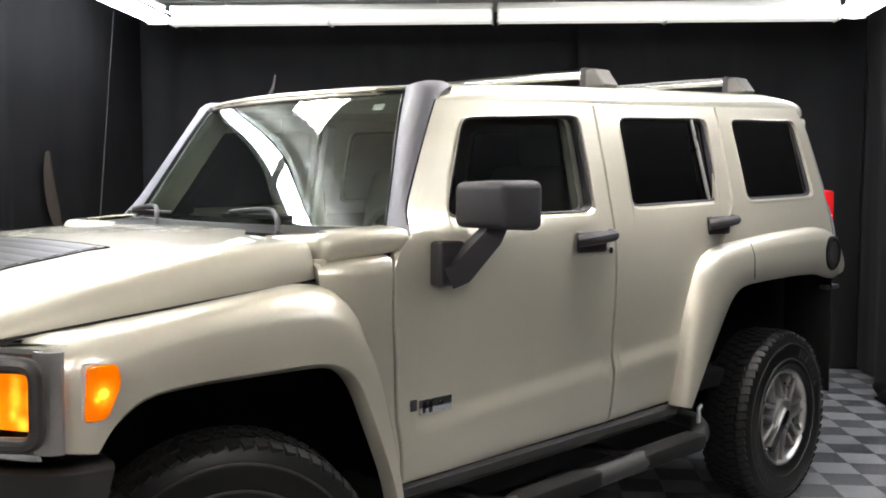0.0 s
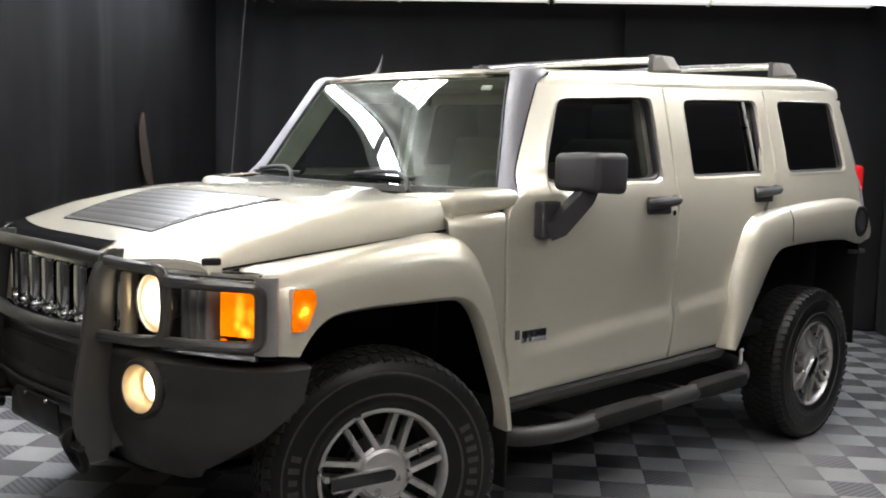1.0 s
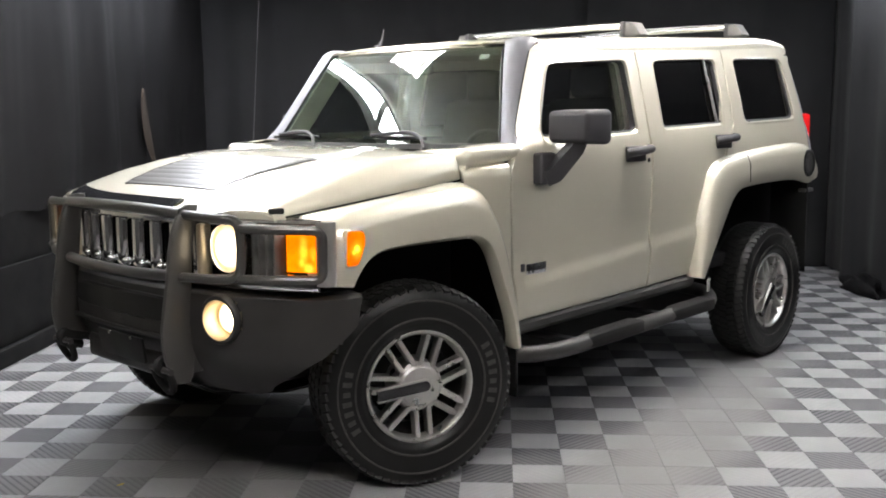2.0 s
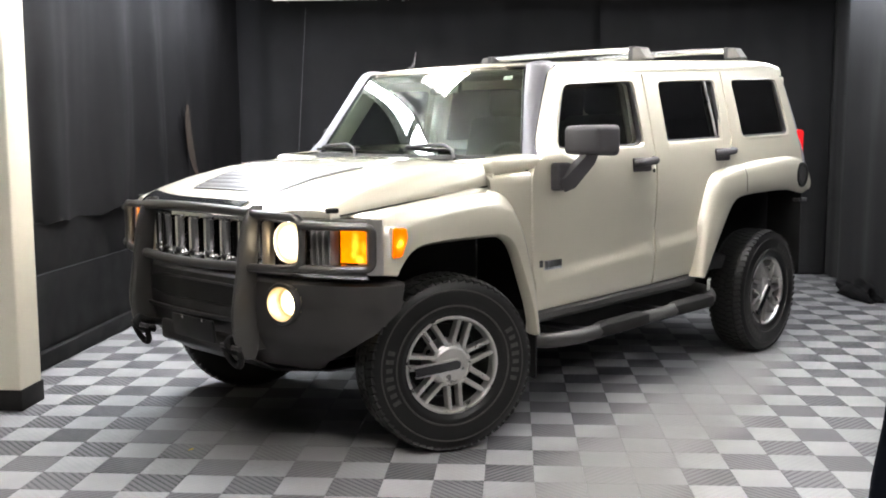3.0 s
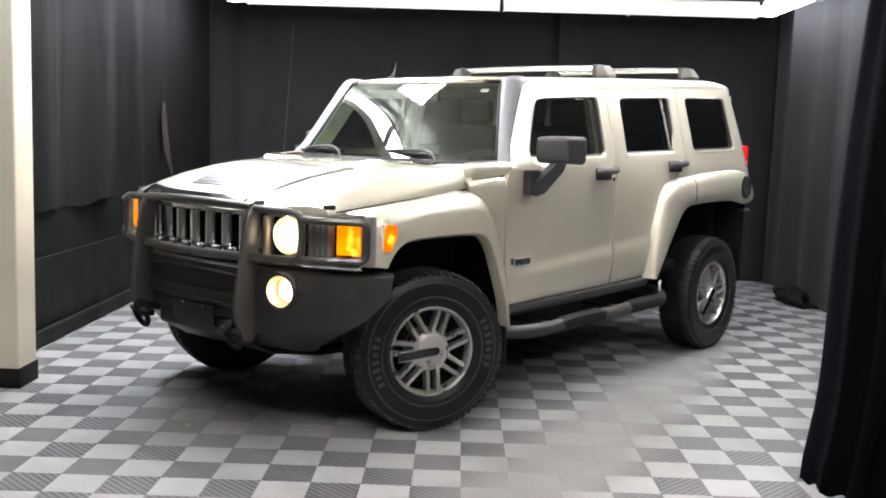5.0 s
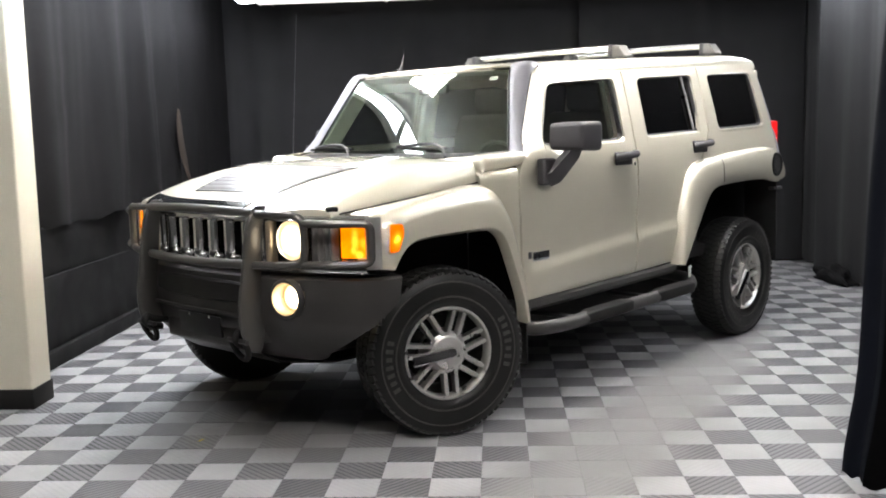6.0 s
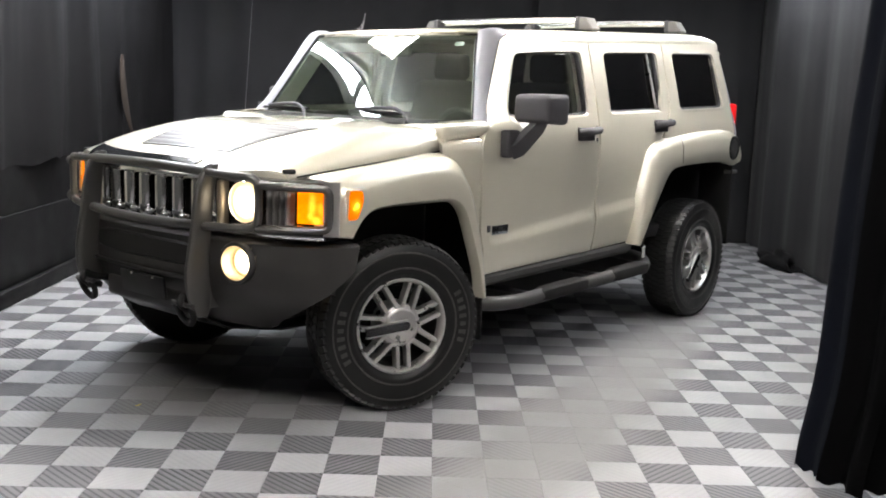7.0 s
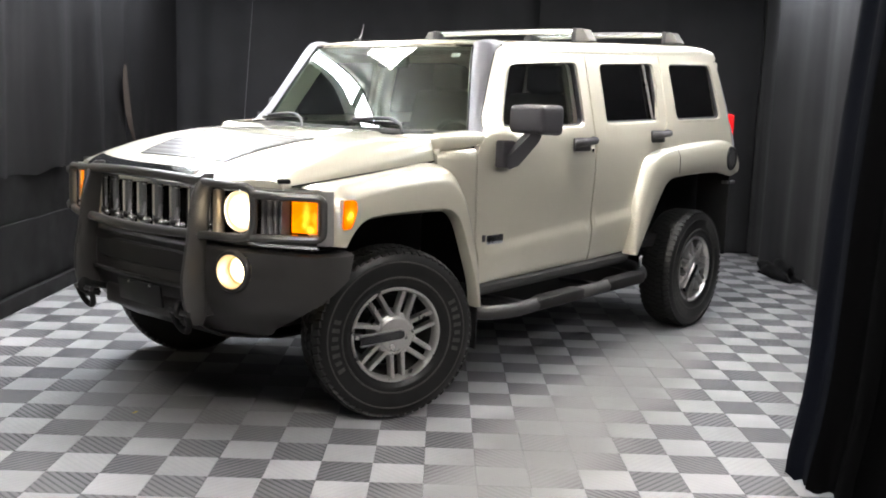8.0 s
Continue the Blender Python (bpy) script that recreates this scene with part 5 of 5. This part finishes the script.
for s in (-1, 1):
    # chrome end cap at the fender
    rows = [[V(x, s * y, z) for x, y in ((0.582, 0.905), (0.579, 0.922), (0.571, 0.938), (0.558, 0.949), (0.540, 0.954))] for z in (0.846, 0.856, 0.95, 1.04, 1.062, 1.068)]
    part("grille_end", shell(rows, V(-0.008, -s * 0.004, 0)), ALLOY, gr, "bright metal grille end")
    # headlamp
    hy, hz = 0.574, 0.964
    b = lathe([(0.060, -0.06), (0.080, -0.008), (0.086, 0.004), (0.090, 0.0), (0.088, -0.06)], 40)
    bmesh.ops.transform(b, matrix=Matrix.Translation((front_x(hy) + 0.004, s * hy, hz)) @ Matrix.Rotation(radians(-90 + s * 10), 4, "Z"), verts=b.verts)
    hl = part("headlamp", b, CHROME, suv, "round lit headlamp in a chrome bezel")
    b = lathe([(0, 0.010), (0.045, 0.006), (0.073, -0.006), (0.079, -0.014), (0, -0.02)], 40)
    bmesh.ops.transform(b, matrix=Matrix.Translation((front_x(hy) + 0.004, s * hy, hz)) @ Matrix.Rotation(radians(-90 + s * 10), 4, "Z"), verts=b.verts)
    part("headlamp_lens", b, BULB, hl, "glowing headlamp lens")
    # brass colour here paints the headlamp's warm glow on the divider
    part("lamp_divider", box(front_x(0.455) - 0.006, s * 0.455, 0.950, 0.05, 0.034, 0.195, 0.012, 3), BOWL, gr, "lamp divider with headlamp glow in its colour")
    for yy in (0.672, 0.698, 0.724, 0.750):
        part("lamp_divider", box(front_x(yy) - 0.022, s * yy, 0.948, 0.05, 0.014, 0.20, 0.005), LOUVRE, gr)
    # turn lamp
    rows = [[V(front_x(y) + 0.008 + (0 if 0.80 < y < 0.905 else -0.012), s * y, z) for y in (0.793, 0.801, 0.83, 0.87, 0.900, 0.908)] for z in (0.892, 0.900, 0.93, 0.98, 1.030, 1.038)]
    tl = part("turn_lamp", shell(rows, V(-0.012, 0, 0)), TURN, suv, "large amber turn lamp, lit")
    part("turn_reflector", box(front_x(0.80) + 0.004, s * 0.80, 0.880, 0.03, 0.13, 0.012, 0.003, m=Matrix.Rotation(radians(-28 * s), 4, "Z")), CHROME, tl)

# bumper: wraps round, with sloped lower corners
prof = [(0.810, -0.06), (0.808, -0.006), (0.796, 0.010)] + [(0.796 - 0.016 * k, 0.010 + 0.012 * k / 6) for k in range(1, 7)] + [(0.70 - 0.0167 * k, 0.022 - 0.008 * k / 6) for k in range(1, 7)] + [(0.56, 0.0), (0.52, -0.02), (0.45, -0.075), (0.42, -0.10)]
half = resample(round_path([(0.800, 0, 0), (0.788, 0.30, 0), (0.748, 0.555, 0), (0.662, 0.750, 0), (0.590, 0.880, 0), (0.502, 0.944, 0), (0.420, 0.952, 0)], 0.10, 5), 121)
run = [0.0]
for a, b in zip(half, half[1:]):
    run.append(run[-1] + (b - a).length)
rows = []
for z, dx in prof:
    full = run[-1]
    end = full - np.interp(z, [0.42, 0.46, 0.60, 0.70, 0.81], [0.40, 0.36, 0.14, 0.035, 0.0])
    r = []
    for k in range(-50, 51):
        u = abs(k) / 50
        q = u * full if u < 0.6 else 0.6 * full + (u - 0.6) / 0.4 * (end - 0.6 * full)
        x, y = np.interp(q, run, [p.x for p in half]), np.interp(q, run, [p.y for p in half])
        x2, y2 = np.interp(q + 0.01, run, [p.x for p in half]), np.interp(q + 0.01, run, [p.y for p in half])
        x1, y1 = np.interp(q - 0.01, run, [p.x for p in half]), np.interp(max(0, q - 0.01), run, [p.y for p in half])
        n = V(y2 - y1, -(x2 - x1), 0).normalized() if q > 0.012 else V(1, 0, 0)
        r.append(V(x + n.x * dx, (y + n.y * dx) * (1 if k > 0 else -1) if k else 0.0, z + 0.03 * max(0, u - 0.6) * (z < 0.5)))
    rows.append(r)
bm = shell(rows, lambda p: (V(0.30, 0, p.z) - p).normalized() * 0.02)
hole = [f for f in bm.faces if math.hypot(abs(f.calc_center_median().y) - 0.574, f.calc_center_median().z - 0.712) < 0.082]
bmesh.ops.delete(bm, geom=hole, context="FACES")
bumper = part("front_bumper", bm, BUMPER, suv, "dark grey plastic front bumper", 40)
for s in (-1, 1):
    m = Matrix.Translation((0.762, s * 0.574, 0.712)) @ Matrix.Rotation(radians(-90 + s * 12), 4, "Z")
    b = lathe([(0.056, -0.080), (0.064, -0.045), (0.072, 0.002), (0.078, 0.001), (0.080, -0.085), (0.056, -0.085)], 36)
    bmesh.ops.transform(b, matrix=m, verts=b.verts)
    rim = lathe([(0.071, -0.004), (0.074, 0.004), (0.084, 0.002), (0.090, -0.006), (0.092, -0.02), (0.071, -0.02), (0.071, -0.004)], 36)
    bmesh.ops.transform(rim, matrix=m, verts=rim.verts)
    fg = part("fog_lamp", b, BOWL, bumper, "round lit fog lamp")
    b = lathe([(0, -0.054), (0.036, -0.056), (0.056, -0.062), (0.060, -0.068), (0, -0.074)], 36)
    bmesh.ops.transform(b, matrix=m, verts=b.verts)
    part("fog_rim", rim, BUMPER, fg, "dark rim round the fog lamp")
    part("fog_lens", b, BULBFOG, fg, "glowing fog lamp lens")
    # tow hook with a shackle hanging from it
    hk = tube(round_path([(0.75, s * 0.375, 0.515), (0.850, s * 0.375, 0.540), (0.880, s * 0.375, 0.560), (0.895, s * 0.375, 0.535), (0.870, s * 0.375, 0.505), (0.80, s * 0.375, 0.490)], 0.03), 0.017, 10)
    hook = part("tow_hook", hk, BLACK, bumper, "black steel tow hook")
    bow = [V(0.878 - 0.035 * math.sin(a), s * 0.375 + 0.050 * math.cos(a) * (1 if a < 0.3 or a > math.pi - 0.3 else 1.1), 0.520 - 0.085 * math.sin(a)) for a in [math.pi * k / 16 for k in range(17)]]
    part("shackle", tube(bow, 0.014, 8), BLACK, hook, "black bow shackle")
    part("shackle_pin", tube([V(0.878, s * 0.375 - 0.068, 0.522), V(0.878, s * 0.375 + 0.068, 0.522)], 0.012, 8), BUMPER, hook)
part("bumper_slot", shell([[V(0.8295 - 0.020 * (y / 0.4) ** 2 + dx, y, z + (0.012 if z < 0.72 else -0.012) * abs(y / 0.36) ** 6) for y in [-0.36 + 0.045 * k for k in range(17)]] for z, dx in ((0.672, -0.010), (0.680, 0.0), (0.765, 0.0), (0.773, -0.010))], V(-0.006, 0, 0)), RUBBER, bumper, "dark slot in the bumper")
part("bumper_lip", tube([V(0.824 - 0.024 * (y / 0.4) ** 2, y, 0.618) for y in [-0.40 + 0.05 * k for k in range(17)]], 0.014, 10, flat=0.6), BUMPER, bumper, "rounded lip below the slot")
part("lower_valance", box(0.745, 0, 0.50, 0.10, 0.66, 0.10, 0.02, 3), BUMPER, bumper, "dark lower valance")
pb = part("plate_bracket", box(0.838, 0.03, 0.555, 0.012, 0.33, 0.10, 0.004, m=Matrix.Rotation(radians(8), 4, "Y")), RUBBER, bumper, "empty dark plate bracket")
for y in (-0.06, 0.10):
    b = lathe([(0, 0.005), (0.007, 0.004), (0.008, 0), (0, 0)], 10)
    bmesh.ops.transform(b, matrix=Matrix.Translation((0.855, y + 0.03, 0.60)) @ Matrix.Rotation(radians(-90), 4, "Z"), verts=b.verts)
    part("plate_screw", b, CHROME, pb)
part("skid_plate", shell([[V(x, y, z) for y in (-0.34, -0.2, 0, 0.2, 0.34)] for x, z in ((0.78, 0.46), (0.62, 0.37), (0.30, 0.31), (-0.2, 0.30))], V(0, 0, 0.01)), BUMPER, suv, "dark skid plate")

# brush guard
guard = part("brush_guard", tube(round_path([(0.795, -0.42, 1.083), (0.828, -0.2, 1.092), (0.835, 0, 1.094), (0.828, 0.2, 1.092), (0.795, 0.42, 1.083)], 0.08), 0.021, 12), TUBE, suv, "black powder-coated brush guard")
part("guard_bar", tube(round_path([(0.815, -0.40, 0.857), (0.848, -0.2, 0.853), (0.854, 0, 0.851), (0.848, 0.2, 0.853), (0.815, 0.40, 0.857)], 0.08), 0.021, 12), TUBE, guard)
for s in (-1, 1):
    rows = []
    for z, xf, xb in ((0.47, 0.845, 0.79), (0.50, 0.865, 0.775), (0.56, 0.888, 0.768), (0.62, 0.898, 0.768), (0.68, 0.898, 0.772), (0.78, 0.880, 0.775), (0.855, 0.868, 0.770), (0.95, 0.856, 0.760), (1.02, 0.842, 0.750), (1.07, 0.822, 0.740), (1.10, 0.795, 0.733), (1.114, 0.770, 0.733)):
        xm, h = (xf + xb) / 2, (xf - xb) / 2
        rows.append([V(xm + h * math.copysign(abs(math.cos(a)) ** 0.6, math.cos(a)), s * 0.420 + 0.017 * math.copysign(abs(math.sin(a)) ** 0.6, math.sin(a)), z) for a in [2 * math.pi * k / 16 for k in range(16)]])
    part("guard_upright", shell(rows, lambda p, s=s: (V(0.81, s * 0.420, p.z) - p) * 0.3, True), TUBE, guard, "broad black upright")
    part("guard_bracket", box(0.76, s * 0.42, 0.56, 0.10, 0.02, 0.12, 0.006), TUBE, guard)
    lp = round_path([(0.790, s * 0.42, 1.080), (0.780, s * 0.60, 1.077), (0.743, s * 0.690, 1.074), (0.740, s * 0.696, 0.97), (0.743, s * 0.690, 0.869), (0.780, s * 0.60, 0.862), (0.815, s * 0.43, 0.857)], 0.055)
    part("lamp_hoop", tube(lp, 0.018, 10), TUBE, guard)
    lp = round_path([(0.745, s * 0.69, 1.045), (0.700, s * 0.80, 1.045), (0.592, s * 0.950, 1.043), (0.592, s * 0.950, 0.874), (0.700, s * 0.80, 0.870), (0.745, s * 0.69, 0.868)], 0.035)
    part("lamp_hoop", tube(lp, 0.018, 10), TUBE, guard)

# badge on the door: plain shapes
by = ysurf(0.78, -0.62)
bd = part("badge", box(-0.636, by + 0.002, 0.772, 0.137, 0.005, 0.046, 0.0015), CHROME, suv, "small bright badge with dark blocks")
for dx, dz, w, h in ((0.050, 0.0, 0.012, 0.036), (0.022, 0.0, 0.012, 0.036), (0.036, 0.0, 0.014, 0.010), (-0.022, 0.004, 0.018, 0.010)):
    part("badge_block", box(-0.636 + dx, by + 0.005, 0.772 + dz, w, 0.004, h, 0.001), GLOSSBLACK, bd)
part("badge_mark", box(-0.545, ysurf(0.78, -0.54) + 0.002, 0.782, 0.026, 0.004, 0.034, 0.001), PLASTIC, suv, "tiny grey badge")

# ---- under and inside ----
part("engine_block", box(0.06, 0, 0.72, 1.12, 1.06, 0.62, 0.03), BLACK, suv, "dark engine bay")
part("chassis", box(-1.55, 0, 0.43, 3.3, 1.12, 0.30, 0.03), BLACK, suv, "dark chassis")
for x in (0.0, -2.842):
    part("axle", tube([V(x, -0.72, WZ), V(x, 0.72, WZ)], 0.05, 12), BLACK, suv, "dark axle")
part("floor_pan", box(-1.9, 0, 0.60, 2.75, 1.60, 0.08, 0.02), BLACK, suv)
for s in (-1, 1):
    part("wheel_liner", box(-2.85, s * 0.62, 0.85, 1.10, 0.10, 0.50, 0.02), WELL, suv, "black wheel liner")
    part("wheel_liner", box(-2.86, s * 0.74, 1.12, 1.16, 0.28, 0.05, 0.01), WELL, suv, "black wheel liner")
    part("wheel_liner", box(0.02, s * 0.67, 1.035, 0.78, 0.30, 0.03, 0.01), WELL, suv, "black wheel liner")
    part("wheel_liner", box(-0.50, s * 0.70, 0.72, 0.03, 0.34, 0.62, 0.01), WELL, suv, "black wheel liner")
    part("wheel_liner", box(-2.03, s * 0.64, 0.80, 0.06, 0.30, 0.44, 0.01), WELL, suv, "black wheel liner")
part("tailgate", box(-3.47, 0, 1.22, 0.05, 1.38, 1.15, 0.02), PAINT, suv, "champagne tailgate")
part("rear_bumper", box(-3.48, 0, 0.72, 0.22, 1.36, 0.22, 0.04, 3), BLACK, suv, "dark rear bumper")
for s in (-1, 1):
    part("bumper_end", box(-3.33, s * 0.905, 0.958, 0.12, 0.05, 0.022, 0.006), STEP, suv, "pale bumper end step")
# cabin
part("dashboard", box(-0.72, 0, 1.16, 0.42, 1.50, 0.22, 0.05, 3), DASH, suv, "dark dashboard")
part("headliner", shell([[V(x, y, roof_edge(x) + 0.028) for y in (-0.62, -0.31, 0, 0.31, 0.62)] for x in (-0.90, -1.6, -2.5, -3.2)], V(0, 0, 0.01)), LINER, suv, "pale headliner")
part("steering_wheel", tube([V(-0.98 + 0.06 * math.sin(a), 0.38 + 0.19 * math.cos(a), 1.17 + 0.18 * math.sin(a)) for a in [2 * math.pi * i / 24 for i in range(24)]], 0.015, 8, True), DASH, suv, "dark steering wheel")
for y in (0.38, -0.38):
    seat = part("front_seat", box(-1.40, y, 0.92, 0.52, 0.50, 0.20, 0.06, 3), SEAT, suv, "grey cloth front seat")
    part("backrest", box(-1.68, y, 1.22, 0.16, 0.48, 0.60, 0.06, 3, m=Matrix.Rotation(radians(-14), 4, "Y")), SEAT, seat)
    part("headrest", box(-1.78, y, 1.60, 0.10, 0.26, 0.17, 0.04, 3), SEAT, seat)
bench = part("rear_bench", box(-2.35, 0, 0.92, 0.50, 1.30, 0.20, 0.06, 3), SEAT, suv, "grey cloth rear bench")
part("backrest", box(-2.62, 0, 1.22, 0.16, 1.30, 0.56, 0.06, 3, m=Matrix.Rotation(radians(-10), 4, "Y")), SEAT, bench)
for s in (-1, 1):
    part("inner_pillar", box(-1.505, s * 0.755, 1.42, 0.07, 0.05, 0.60, 0.02, m=Matrix.Rotation(radians(s * 12), 4, "X")), LINER, suv, "pale inner door pillar")
    part("seat_belt", tube([V(-1.53, s * 0.77, 1.66), V(-1.50, s * 0.74, 1.40), V(-1.47, s * 0.68, 1.15)], 0.018, 6, flat=0.15), SEAT, suv, "grey seat belt")
    part("inner_door", box(-1.22, s * 0.83, 0.95, 1.44, 0.03, 0.70, 0.01), DASH, suv, "dark inner door lining")


# ---- floor tiles ----
def tile_mesh(name, material):
    bm = bmesh.new()
    h = TILE / 2 - 0.0004
    ring = lambda k, z: [bm.verts.new((x * k, y * k, z)) for x, y in ((-1, -1), (1, -1), (1, 1), (-1, 1))]
    a, b, c = ring(h, -0.012), ring(h, -0.0015), ring(h - 0.0009, 0.0)
    for p, q in ((a, b), (b, c)):
        for i in range(4):
            bm.faces.new((p[i], p[(i + 1) % 4], q[(i + 1) % 4], q[i]))
    g = 0.003
    k = h - 0.0009
    # shallow diagonal groove across the tile
    lo = [bm.verts.new((-k + g, -k, 0)), bm.verts.new((k, k - g, 0)), bm.verts.new((-k, -k + g, 0)), bm.verts.new((k - g, k, 0)), bm.verts.new((-k, -k, -0.0004)), bm.verts.new((k, k, -0.0004))]
    bm.faces.new((lo[0], c[1], lo[1]))
    bm.faces.new((lo[2], lo[3], c[3]))
    bm.faces.new((lo[0], lo[1], lo[5], lo[4]))
    bm.faces.new((lo[4], lo[5], lo[3], lo[2]))
    me = bpy.data.meshes.new(name)
    bm.to_mesh(me)
    bm.free()
    me.materials.append(material)
    return me


floor = tagged(part("floor", box(0.3, -0.2, -0.035, 11.6, 14.6, 0.04), BLACK, smooth=0), "checkered floor of light and dark grey ribbed plastic tiles", "floor", kind="structure")
mesh_light, mesh_dark = tile_mesh("light_tile", LIGHT_TILE), tile_mesh("dark_tile", DARK_TILE)
rng = random.Random(11)


def sheet(meshes, cells, kind):
    src = meshes
    vs = [v.co.copy() for v in src.vertices]
    fs = [tuple(p.vertices) for p in src.polygons]
    verts, faces = [], []
    for c, r in cells:
        n = len(verts)
        dz = rng.uniform(-0.0006, 0.0006)
        quarter = Matrix.Rotation(math.pi / 2 * ((c + 2 * r) % 2), 3, "Z")
        for v in vs:
            q = quarter @ v
            verts.append((q.x + (c + 0.5) * TILE, q.y + (r + 0.5) * TILE, q.z + dz))
        faces += [tuple(i + n for i in f) for f in fs]
    me = bpy.data.meshes.new(kind)
    me.from_pydata(verts, [], faces)
    me.materials.append(src.materials[0])
    ob = new("floor_tiles", me)
    ob.parent = floor
    tagged(ob, "light grey ribbed tiles" if src is mesh_light else "dark grey ribbed tiles", kind="stuff")


near, far = [], {0: [], 1: []}
for c in range(-24, 27):
    for r in range(-34, 33):
        if -10 <= c <= 9 and 0 <= r <= 14:
            near.append((c, r))
        else:
            far[(c + r) % 2].append((c, r))
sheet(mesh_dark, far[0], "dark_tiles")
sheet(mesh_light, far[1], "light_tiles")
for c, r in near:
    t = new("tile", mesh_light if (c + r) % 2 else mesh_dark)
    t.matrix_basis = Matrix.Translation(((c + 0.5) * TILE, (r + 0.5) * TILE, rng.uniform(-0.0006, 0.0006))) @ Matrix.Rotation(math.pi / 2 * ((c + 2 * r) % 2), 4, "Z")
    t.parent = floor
